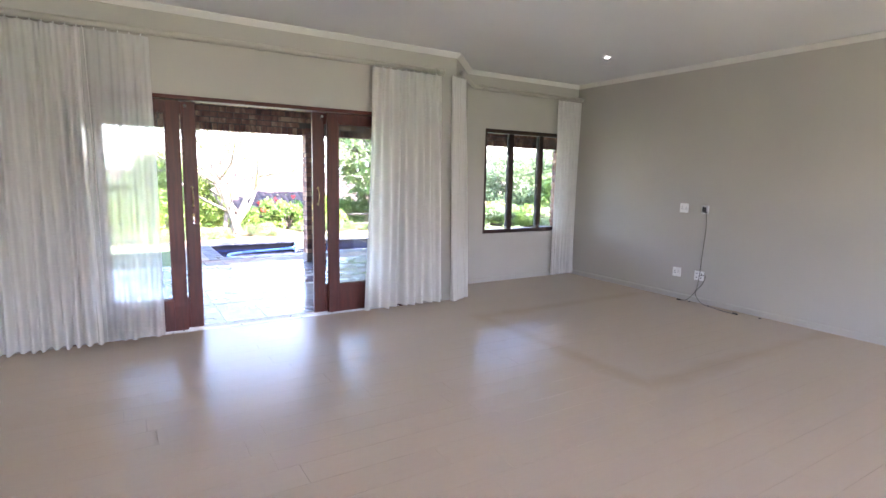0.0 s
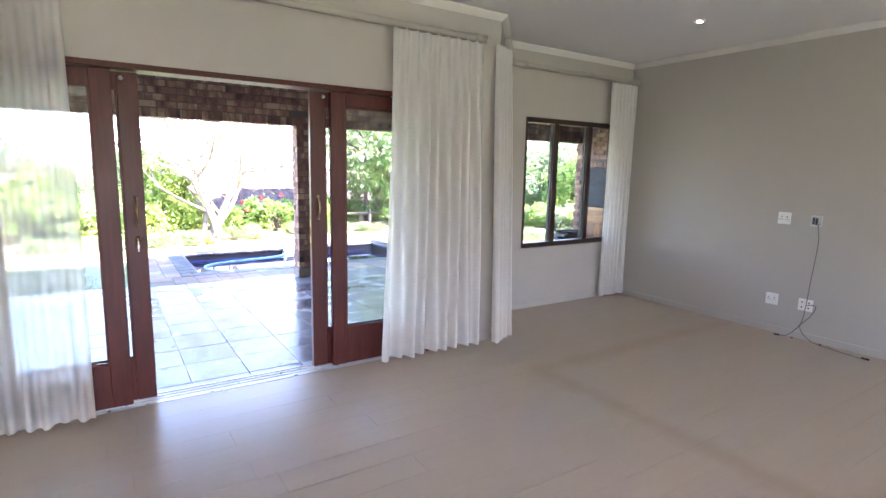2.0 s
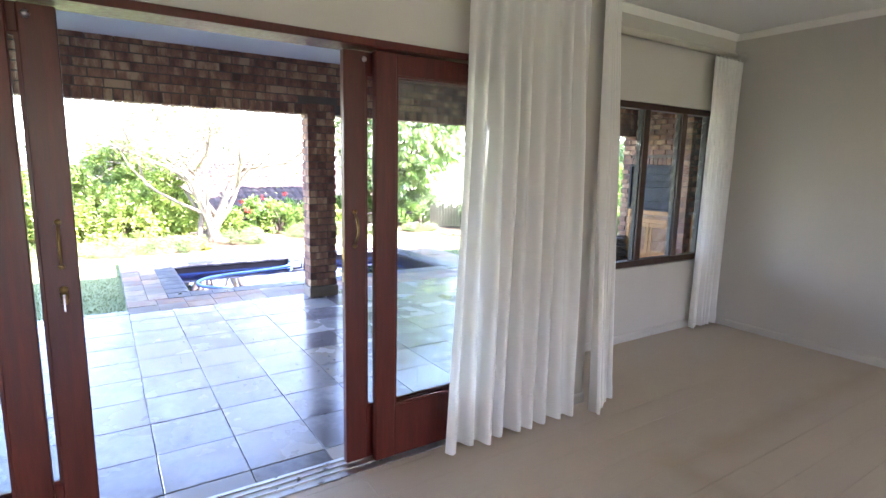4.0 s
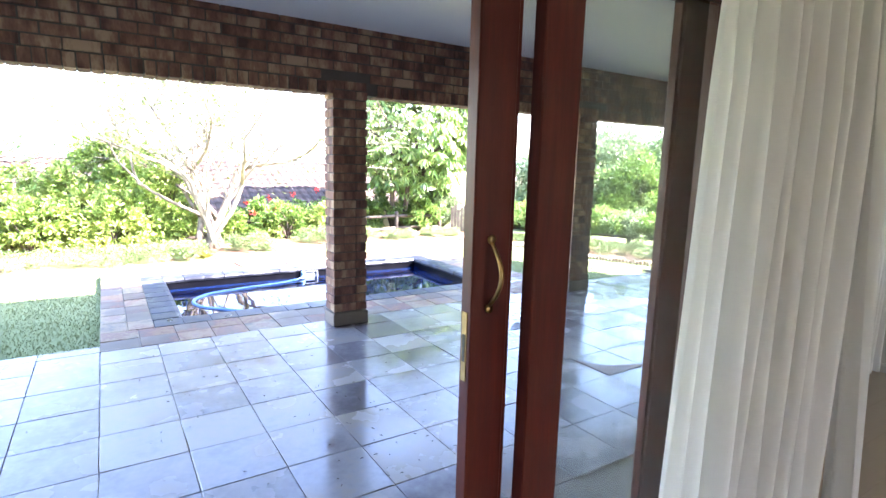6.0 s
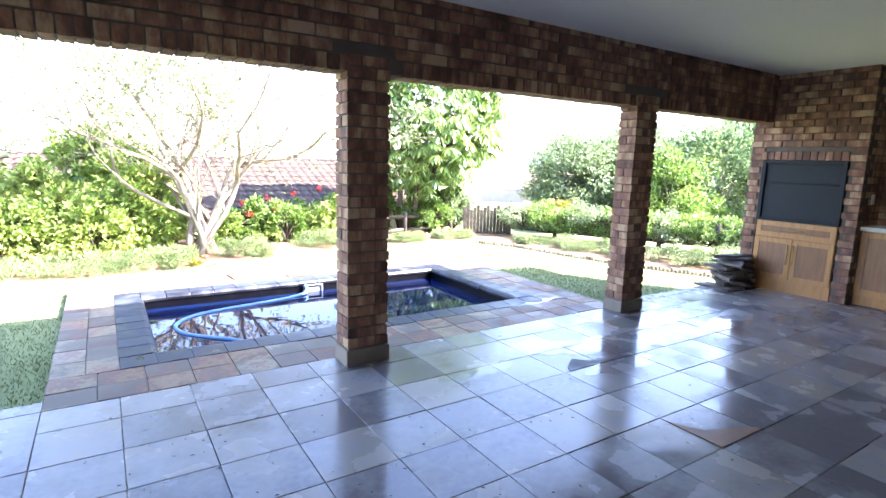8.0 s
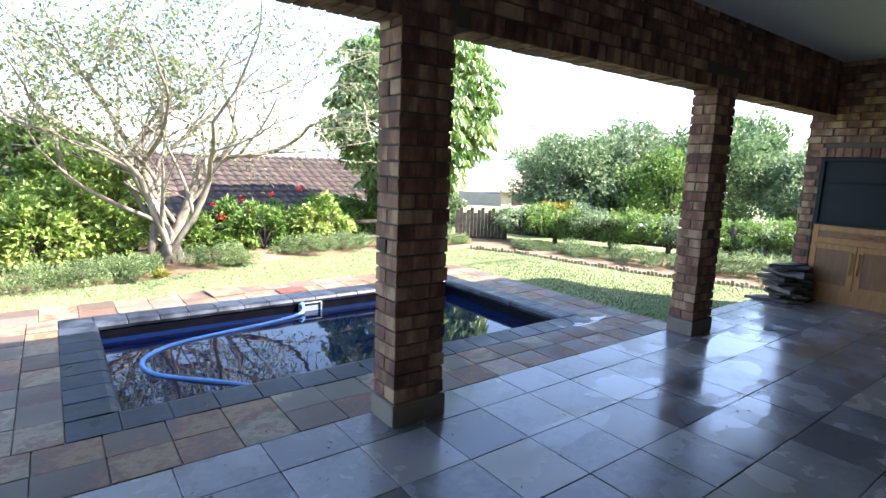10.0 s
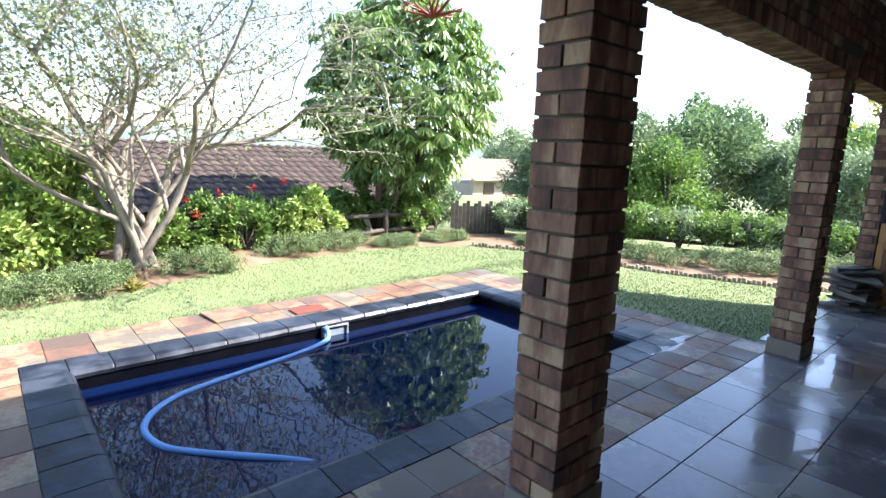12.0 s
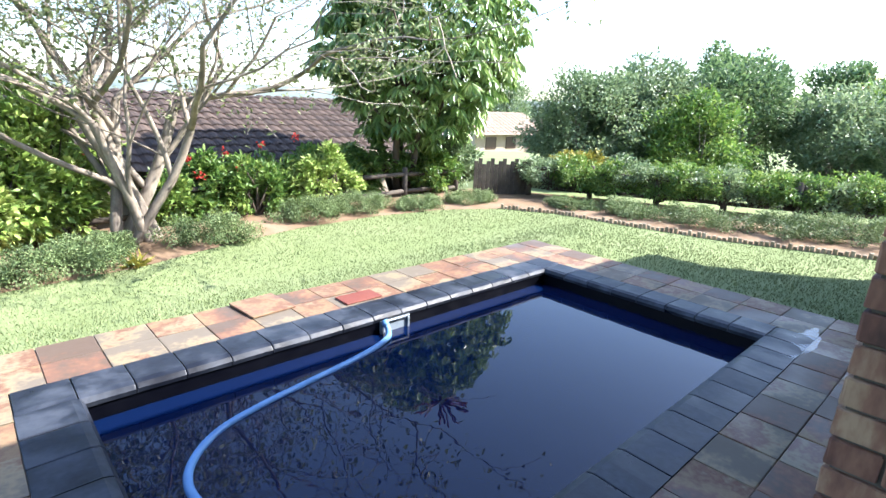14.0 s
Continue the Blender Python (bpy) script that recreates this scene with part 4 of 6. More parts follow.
M_FILM = bpy.data.materials.new("water_film")
M_FILM.use_nodes = True
fn, fl_ = M_FILM.node_tree.nodes, M_FILM.node_tree.links
f_t, f_g, f_m, f_w = fn.new("ShaderNodeBsdfTransparent"), fn.new("ShaderNodeBsdfGlossy"), fn.new("ShaderNodeMixShader"), fn.new("ShaderNodeLayerWeight")
f_t.inputs["Color"].default_value = (0.93, 0.93, 0.93, 1)
f_g.inputs["Roughness"].default_value = 0.015
f_p, f_a = fn.new("ShaderNodeMath"), fn.new("ShaderNodeMath")
f_p.operation, f_a.operation = "POWER", "MULTIPLY_ADD"
f_p.inputs[1].default_value, f_a.inputs[1].default_value, f_a.inputs[2].default_value = 5.0, 0.95, 0.03
fl_.new(f_w.outputs["Facing"], f_p.inputs[0]), fl_.new(f_p.outputs[0], f_a.inputs[0])
fl_.new(f_a.outputs[0], f_m.inputs[0]), fl_.new(f_t.outputs[0], f_m.inputs[1]), fl_.new(f_g.outputs[0], f_m.inputs[2])
fl_.new(f_m.outputs[0], fn["Material Output"].inputs["Surface"])
for k, (x, y, rx, ry) in enumerate(((6.55, 8.98, 0.60, 0.20), (5.0, 8.92, 0.30, 0.16), (5.75, 8.66, 0.5, 0.24), (5.35, 8.30, 0.38, 0.13), (7.3, 8.5, 0.45, 0.15), (4.2, 8.75, 0.3, 0.1), (6.0, 10.1, 0.35, 0.08))):
    puddle(x, y, rx, ry, 3 + k * 5, "shallow puddle of rain water on the slate tiles")
M_LEAFBIT = material("dry_leaf_bits", [(0.02, 0.016, 0.012), (0.06, 0.045, 0.03)], scale=20, rough=0.9, bump=0.0, island_var=0.3)
bit_rnd = random.Random(17)
verts, faces = [], []
for k in range(260):
    cx, cy = bit_rnd.choice(((2.6, 7.4), (3.4, 7.9), (3.2, 6.9), (4.6, 7.6), (2.2, 8.6), (5.5, 8.2), (3.0, 9.0)))
    x, y, a, r = bit_rnd.gauss(cx, 0.45), bit_rnd.gauss(cy, 0.4), bit_rnd.uniform(0, 6.3), bit_rnd.uniform(0.004, 0.014)
    n = len(verts)
    verts += [(x + r * math.cos(a), y + r * math.sin(a), Z_P + 0.004), (x - r * 0.3 * math.sin(a), y + r * 0.3 * math.cos(a), Z_P + 0.009), (x - r * math.cos(a), y - r * math.sin(a), Z_P + 0.004), (x + r * 0.3 * math.sin(a), y - r * 0.3 * math.cos(a), Z_P + 0.005)]
    faces.append((n, n + 1, n + 2, n + 3))
tagged(mesh_from("leaf_litter", verts, faces, M_LEAFBIT), "scattered dry leaf bits on the patio tiles", "litter", "", "stuff")

# ---- tiles with a corner broken off ----
for pts, mat, lab in (
        ([(4.80, 7.53), (4.85, 7.42), (4.90, 7.34), (5.00, 7.285), (5.06, 7.27), (5.15, 7.225), (5.22, 7.20), (5.222, 7.168), (4.80, 7.168)], M_OAKRED, "brown exposed bed where a slate tile's corner broke off"),
        ([(4.86, 8.40), (5.27, 8.405), (5.24, 8.46), (5.14, 8.50), (5.06, 8.58), (4.98, 8.53), (4.90, 8.47)], M_COPING, "dark wet hollow where a slate tile broke off")):
    solid("broken_tile", prism(pts, Z_P + 0.002, Z_P + 0.005), mat, lab, "tile chip")


# ---- paving round the pool ----
paving = solid("paving", box(1.5, 9.53, -0.4, 6.76, 10.05, Z_P - 0.014), M_GROUT, "multicoloured slate paving round the pool", "paving", "structure")
for a in ((1.5, PY1 + 0.25, 6.76, 13.0), (1.5, 10.05, PX0 - 0.25, PY1 + 0.25), (PX1 + 0.25, 10.05, 6.76, PY1 + 0.25)):
    part("bed", box(a[0], a[1], -0.4, a[2], a[3], Z_P - 0.014), M_GROUT, paving)
pave_rnd = random.Random(5)
PAVERS = {}


def paver(x0, y0, x1, y1):
    key = (round(x1 - x0, 3), round(y1 - y0, 3))
    if key not in PAVERS:
        PAVERS[key] = [piece_mesh("paver", key[0] - 0.005, key[1] - 0.005, 0.03, M_PAVER, 0.004, 0.0025, 60 + s) for s in range(3)]
    lay("paver", PAVERS[key][pave_rnd.randrange(3)], ((x0 + x1) / 2, (y0 + y1) / 2, Z_P - 0.014 + pave_rnd.uniform(-0.002, 0.003)), paving, 180 * pave_rnd.randrange(2),
        (pave_rnd.uniform(-0.25, 0.25), pave_rnd.uniform(-0.25, 0.25)))


def strip(x0, y0, x1, y1, across, length, shift):
    """Rows of pavers; across: how many rows over the narrow side."""
    along_x = (x1 - x0) > (y1 - y0)
    full, narrow = (x1 - x0, y1 - y0) if along_x else (y1 - y0, x1 - x0)
    n = round(full / length)
    for r in range(across):
        for k in range(n):
            a, b = full * k / n, full * (k + 1) / n
            c, d = narrow * r / across, narrow * (r + 1) / across
            paver(x0 + a, y0 + c, x0 + b, y0 + d) if along_x else paver(x0 + c, y0 + a, x0 + d, y0 + b)


strip(1.5, 9.535, 6.76, PY0 - 0.25, 2, 0.287, 0)
strip(1.5, PY1 + 0.25, 6.76, 13.0, 2, 0.287, 0)
strip(1.5, PY0 - 0.25, PX0 - 0.25, PY1 + 0.25, 2, 0.287, 0)
strip(PX1 + 0.25, PY0 - 0.25, 6.76, PY1 + 0.25, 2, 0.287, 0)

coping = thing("pool_coping", (0, 0, 0), "dark slate bullnose coping round the pool", "coping", kind="structure")


def coping_mesh(length, width, seed):
    """A slab with its water-side edge rounded; +y is the water side."""
    rnd = random.Random(seed)
    prof = [(-width / 2, -0.05), (-width / 2, 0.0), (width / 2 - 0.03, 0.004), (width / 2 + 0.005, -0.006), (width / 2 + 0.022, -0.03), (width / 2 + 0.012, -0.058), (width / 2 - 0.03, -0.06)]
    bm = bmesh.new()
    rows = []
    for k, x in enumerate((-length / 2 + 0.003, -length / 2 + 0.008, 0, length / 2 - 0.008, length / 2 - 0.003)):
        dz = -0.002 if k in (0, 4) else rnd.uniform(-0.001, 0.001)
        rows.append([bm.verts.new((x, y, z + dz + rnd.uniform(-0.0015, 0.0015))) for y, z in prof])
    for r0, r1 in zip(rows, rows[1:]):
        for i in range(len(prof)):
            j = (i + 1) % len(prof)
            bm.faces.new((r0[i], r0[j], r1[j], r1[i]))
    bm.faces.new(rows[0]), bm.faces.new(rows[-1])
    bmesh.ops.recalc_face_normals(bm, faces=bm.faces)
    me = bpy.data.meshes.new("coping_slab")
    bm.to_mesh(me)
    bm.free()
    me.materials.append(M_COPING)
    return me


CW = 0.25
nx, ny = 17, 8
LX, LY = (PX1 - PX0 + 0.5) / nx, (PY1 - PY0) / ny
cx_m = [coping_mesh(LX, CW, s) for s in range(3)]
cy_m = [coping_mesh(LY, CW, 9 + s) for s in range(3)]
for k in range(nx):
    xm = PX0 - 0.25 + (k + 0.5) * LX
    lay("coping_slab", cx_m[k % 3], (xm, PY0 - CW / 2, Z_P + 0.004), coping, 0)
    lay("coping_slab", cx_m[(k + 1) % 3], (xm, PY1 + CW / 2, Z_P + 0.004), coping, 180)
for k in range(ny):
    ym = PY0 + (k + 0.5) * LY
    lay("coping_slab", cy_m[k % 3], (PX0 - CW / 2, ym, Z_P + 0.004), coping, -90)
    lay("coping_slab", cy_m[(k + 1) % 3], (PX1 + CW / 2, ym, Z_P + 0.004), coping, 90)

M_LID = material("red_oxide_lid", [(0.13, 0.03, 0.022), (0.19, 0.055, 0.035)], scale=9, rough=0.7, bump=0.2)
lid = solid("inspection_plate", box(3.90, 12.50, Z_P + 0.001, 4.22, 12.68, Z_P + 0.014, 0.005), M_LID, "red-brown inspection plate set in the pool paving", "plate")
lid2 = solid("loose_paver", box(-0.17, -0.17, 0, 0.17, 0.17, 0.014, 0.004), M_PAVER, "loose dark slate slab lying on the paving", "paver")
lid2.matrix_basis = pose(3.40, 12.84, Z_P + 0.006, 1.0, 0.5, 6)
M_SKIM = material("grey_skimmer_plastic", [(0.16, 0.20, 0.24), (0.24, 0.28, 0.32)], scale=20, rough=0.4, bump=0.03)
sk = thing("skimmer", (4.12, PY1, -0.17), "grey plastic pool skimmer mouth in the pool wall", "skimmer")
bm = bmesh.new()
for a in ((-0.13, -0.03, -0.06, 0.13, -0.002, -0.045), (-0.13, -0.03, 0.045, 0.13, -0.002, 0.06), (-0.13, -0.03, -0.045, -0.11, -0.002, 0.045), (0.11, -0.03, -0.045, 0.13, -0.002, 0.045)):
    add_box(bm, *a, 0.003)
part("mouth", bm, M_SKIM, sk)
part("weir", box(-0.108, -0.012, -0.044, 0.108, -0.004, 0.03), M_SKIM, sk)

M_HOSE = material("pale_blue_hose", [(0.11, 0.26, 0.52), (0.17, 0.35, 0.62)], scale=8, rough=0.45, bump=0.05)
hose_line = smooth_line([(4.02, 12.185, -0.13), (4.02, 12.15, -0.165), (3.95, 12.08, -0.19), (3.70, 12.0, -0.203), (3.29, 11.91, -0.203), (2.95, 11.84, -0.203), (2.68, 11.75, -0.203), (2.50, 11.59, -0.203),
                         (2.43, 11.40, -0.203), (2.47, 11.18, -0.204), (2.60, 11.01, -0.205), (2.77, 10.83, -0.20), (2.95, 10.67, -0.21), (3.06, 10.57, -0.225)], 16)
radii = [0.0195 + 0.0018 * (k % 2) for k in range(len(hose_line))]
hose = thing("pool_hose", (0, 0, 0), "pale blue ribbed pool hose floating in a curve", "hose")
part("pipe", tube(hose_line, radii, 10), M_HOSE, hose, "", True)
part("cuff", tube([hose_line[0] + Vector((0, 0.02, 0.02)), hose_line[6]], 0.026, 12), M_HOSE, hose, "", True)


# ---- garden ----
def smooth_step(a, b, v):
    t = min(1.0, max(0.0, (v - a) / (b - a)))
    return t * t * (3 - 2 * t)


def plan_height(x, y):
    drop = 2.2 * smooth_step(16.4, 20.0, y) * (1 - smooth_step(9.0, 14.0, x))
    far = 1.3 * smooth_step(14.0, 40.0, math.hypot(x - 3, y - 10)) * smooth_step(10, 14, x)
    lumps = 0.012 * noise.noise(Vector((x * 0.9, y * 0.9, 0.3))) if (9 < y < 18 and -6 < x < 14) else 0.0
    return Z_G - drop - far + lumps


# the planted part of the garden is set out from this hub, on ground that falls away from the pool
HUB, OUT = Vector((1.86, 8.9, 1.43)), 1.15
SET_OUT = Matrix.Translation(HUB) @ Matrix.Scale(OUT, 4) @ Matrix.Translation(-HUB)


def ground_height(x, y):
    low = HUB.z + OUT * (plan_height(HUB.x + (x - HUB.x) / OUT, HUB.y + (y - HUB.y) / OUT) - HUB.z)
    f = max(smooth_step(12.9, 14.4, y), smooth_step(6.9, 9.9, x) if y > -20 else 0.0)
    return plan_height(x, min(y, 15.0)) * (1 - f) + low * f


M_LAWN = material("mown_lawn", [(0.16, 0.20, 0.082), (0.18, 0.22, 0.096), (0.20, 0.238, 0.112), (0.235, 0.255, 0.135)], scale=0.9, rough=0.95, bump=0.5, fine=55, spec=0.1)
M_SOIL = material("red_garden_soil", [(0.15, 0.095, 0.055), (0.22, 0.15, 0.095), (0.29, 0.21, 0.145)], scale=2.5, rough=0.95, bump=0.6, fine=45, spec=0.1)
M_BLADE = material("grass_blades", [(0.16, 0.205, 0.084), (0.19, 0.235, 0.104), (0.225, 0.255, 0.128)], scale=0.8, rough=0.7, bump=0.0, fine=8, island_var=0.2, spec=0.2)

xs = [-900, -300, -100, -40, -15, -8] + [-6 + 0.5 * k for k in range(15)] + [1.5, 2.0, 2.5, 3, 3.5, 4, 4.5, 5, 5.5, 6, 6.4, 6.76] + [7 + 0.5 * k for k in range(15)] + [15, 17, 20, 25, 32, 42, 60, 100, 300, 900]
ys = [-900, -300, -100, -40, -15, -8, 0, 5, 9.53] + [10 + 0.5 * k for k in range(6)] + [13.0] + [13.25 + 0.25 * k for k in range(28)] + [21, 22.5, 25, 28, 33, 40, 60, 100, 300, 900]
verts = [(x, y, ground_height(x, y)) for y in ys for x in xs]
faces = []
for j in range(len(ys) - 1):
    for i in range(len(xs) - 1):
        if xs[i] >= 1.5 and xs[i + 1] <= 6.76 and ys[j] >= 9.53 and ys[j + 1] <= 13.0:
            continue
        faces.append((j * len(xs) + i, j * len(xs) + i + 1, (j + 1) * len(xs) + i + 1, (j + 1) * len(xs) + i))
tagged(mesh_from("ground", verts, faces, M_LAWN, None, True), "sunlit yellow-green lawn falling away past the fence", "lawn", "", "structure")

BED_EDGE = [(-6.0, 13.7), (0.0, 14.15), (1.95, 14.38), (3.0, 14.5), (3.66, 14.75), (4.9, 15.15), (6.14, 15.25), (7.3, 15.1), (8.2, 14.7), (8.66, 14.0), (8.80, 13.0), (9.02, 11.9), (9.35, 11.0), (9.68, 10.25), (10.3, 9.4), (11.2, 8.2)]
BED_BACK = [(-6.0, 16.6), (0.0, 16.6), (1.95, 16.6), (3.0, 16.6), (3.66, 16.6), (4.9, 16.6), (6.14, 16.6), (7.3, 16.7), (9.3, 16.3), (10.2, 14.9), (10.8, 13.6), (11.4, 12.4), (11.9, 11.4), (12.4, 10.6), (13.0, 9.7), (13.8, 8.6)]
verts, faces = [], []
for (x0, y0), (x1, y1) in zip(BED_EDGE, BED_BACK):
    for k in range(5):
        f = k / 4
        x, y = x0 + (x1 - x0) * f, y0 + (y1 - y0) * f
        verts.append((x, y, plan_height(x, y) + (0.004 if k == 0 else 0.03 + 0.02 * noise.noise(Vector((x * 3, y * 3, 1))))))
for j in range(len(BED_EDGE) - 1):
    for k in range(4):
        faces.append((j * 5 + k, (j + 1) * 5 + k, (j + 1) * 5 + k + 1, j * 5 + k + 1))
bed = tagged(mesh_from("ground_bed", verts, faces, M_SOIL, None, True), "dry reddish soil of the planting beds along the fences", "flower bed", "", "structure")
bed.matrix_basis = SET_OUT


def bed_side(x, y):
    """Positive on the lawn side of the beds."""
    for (xa, ya), (xb, yb) in zip(BED_EDGE, BED_EDGE[1:]):
        if x <= 8.4 and xa <= x < xb:
            return ya + (yb - ya) * (x - xa) / (xb - xa) - y
        if x > 8.4 and yb < y <= ya:
            return xa + (xb - xa) * (ya - y) / (ya - yb) - x
    return -1 if y > 12 else 1


grass_rnd = np.random.RandomState(4)
verts, faces = [], []
while len(faces) < 95000:
    x, y = grass_rnd.uniform(-1.5, 10.9), grass_rnd.uniform(9.69, 16.4)
    if (1.49 < x < 6.77 and y < 13.01) or bed_side(HUB.x + (x - HUB.x) / OUT, HUB.y + (y - HUB.y) / OUT) < 0.0:
        continue
    z = ground_height(x, y)
    a, h, w = grass_rnd.uniform(0, 6.28), grass_rnd.uniform(0.014, 0.03), grass_rnd.uniform(0.003, 0.006)
    dx, dy, lean = math.cos(a) * w, math.sin(a) * w, grass_rnd.uniform(-0.02, 0.02, 2)
    n = len(verts)
    verts += [(x - dx, y - dy, z - 0.003), (x + dx, y + dy, z - 0.003), (x + lean[0], y + lean[1], z + h)]
    faces.append((n, n + 1, n + 2))
tagged(mesh_from("lawn_grass", verts, faces, M_BLADE), "short dry yellow-green grass of the lawn", "grass", "", "stuff")


# ---- plants ----
L_GREY = leaf_material("sparse_olive_leaf", [(0.11, 0.14, 0.055), (0.19, 0.23, 0.095), (0.31, 0.35, 0.165)])
L_UMBR = leaf_material("umbrella_leaf", [(0.085, 0.165, 0.04), (0.21, 0.325, 0.085), (0.38, 0.48, 0.17)], 0.32, 0.25)
L_SHRUB = leaf_material("shrub_leaf", [(0.10, 0.16, 0.072), (0.19, 0.265, 0.13), (0.31, 0.385, 0.20)])
L_BRIGHT = leaf_material("bright_creeper_leaf", [(0.068, 0.145, 0.031), (0.145, 0.255, 0.051), (0.289, 0.374, 0.085)])
# lighter copy of the creeper leaf, with sunlight put into its greens
L_SUNNY = leaf_material("painted_sunlit_creeper_leaf", [(0.15, 0.24, 0.045), (0.28, 0.40, 0.085), (0.44, 0.50, 0.15)], 0.5, 0.2)
L_YELLOW = leaf_material("yellow_leaf", [(0.20, 0.20, 0.03), (0.34, 0.30, 0.05), (0.42, 0.38, 0.08)])
L_SAGE = leaf_material("grey_green_groundcover", [(0.085, 0.135, 0.045), (0.155, 0.22, 0.08), (0.25, 0.315, 0.13)], 0.6, 0.15)
L_DARK = leaf_material("dark_tree_leaf", [(0.06, 0.115, 0.045), (0.12, 0.195, 0.078), (0.21, 0.295, 0.12)])
L_RED = leaf_material("red_flower", [(0.35, 0.02, 0.012), (0.5, 0.04, 0.03)], 0.5, 0.3)
L_REDST = leaf_material("dark_red_flower_stalk", [(0.16, 0.02, 0.015), (0.26, 0.045, 0.03)], 0.5, 0.1)
M_BARK = material("pale_bark", [(0.10, 0.08, 0.06), (0.23, 0.19, 0.145), (0.37, 0.315, 0.24)], scale=7, rough=0.9, bump=0.6, fine=50, stretch=(1, 1, 0.4))
M_TWIG = material("grey_twig", [(0.17, 0.145, 0.115), (0.32, 0.28, 0.225)], scale=7, rough=0.9, bump=0.2)
M_DBARK = material("brown_bark", [(0.05, 0.035, 0.025), (0.12, 0.09, 0.065)], scale=7, rough=0.9, bump=0.5, fine=50, stretch=(1, 1, 0.4))


def unit(v):
    return v / np.maximum(1e-6, np.linalg.norm(v, axis=-1, keepdims=True))


def leaf_mesh(name, at, axis, length, width, mat, parent, rnd, fold=0.25):
    """Many folded pointed leaves, each of two triangles pairs, as one mesh."""
    n = len(at)
    axis = unit(axis)
    side = unit(np.cross(axis, rnd.normal(size=(n, 3)) * 0.5 + (0, 0, 1)))
    up = np.cross(side, axis)
    length, width = np.broadcast_to(length, n)[:, None], np.broadcast_to(width, n)[:, None]
    base, tip = at, at + axis * length - up * length * 0.12
    mid = at + axis * length * 0.5
    left, right = mid + side * width * 0.5 + up * width * fold, mid - side * width * 0.5 + up * width * fold
    v = np.stack([base, left, tip, right], 1).reshape(-1, 3)
    idx = np.arange(n)[:, None] * 4
    f = np.concatenate([idx + (0, 2, 1), idx + (0, 3, 2)], 1).reshape(-1, 3)
    me = bpy.data.meshes.new(name)
    me.vertices.add(len(v))
    me.vertices.foreach_set("co", v.astype(np.float32).ravel())
    me.loops.add(f.size)
    me.loops.foreach_set("vertex_index", f.astype(np.int32).ravel())
    me.polygons.add(len(f))
    me.polygons.foreach_set("loop_start", np.arange(0, f.size, 3, dtype=np.int32))
    me.update(calc_edges=True)
    me.materials.append(mat)
    ob = new(name, me)
    if parent:
        ob.parent = parent
    return ob


class Wood:
    """Tapered limbs gathered into one mesh."""

    def __init__(self):
        self.v, self.f = [], []

    def limb(self, pts, r0, r1, sides=6):
        rings = []
        for k, p in enumerate(pts):
            d = (pts[min(k + 1, len(pts) - 1)] - pts[max(k - 1, 0)])
            d = d.normalized() if d.length > 1e-6 else Vector((0, 0, 1))
            a = d.cross(Vector((0.3, 0.9, 0.2))).normalized()
            b = d.cross(a)
            r = r0 + (r1 - r0) * k / (len(pts) - 1)
            rings.append(len(self.v))
            for i in range(sides):
                t = 2 * math.pi * i / sides
                self.v.append(p + (a * math.cos(t) + b * math.sin(t)) * r)
        for q0, q1 in zip(rings, rings[1:]):
            for i in range(sides):
                j = (i + 1) % sides
                self.f.append((q0 + i, q0 + j, q1 + j, q1 + i))

    def finish(self, name, mat, parent):
        return mesh_from(name, self.v, self.f, mat, parent, True)


def wander(start, way, length, steps, bend, rnd, lift=0.0):
    p, d, out = start.copy(), way.normalized(), [start.copy()]
    for _ in range(steps):
        d = (d + Vector((rnd.gauss(0, bend), rnd.gauss(0, bend), rnd.gauss(0, bend) + lift))).normalized()
        p = p + d * (length / steps)
        out.append(p.copy())
    return out, d


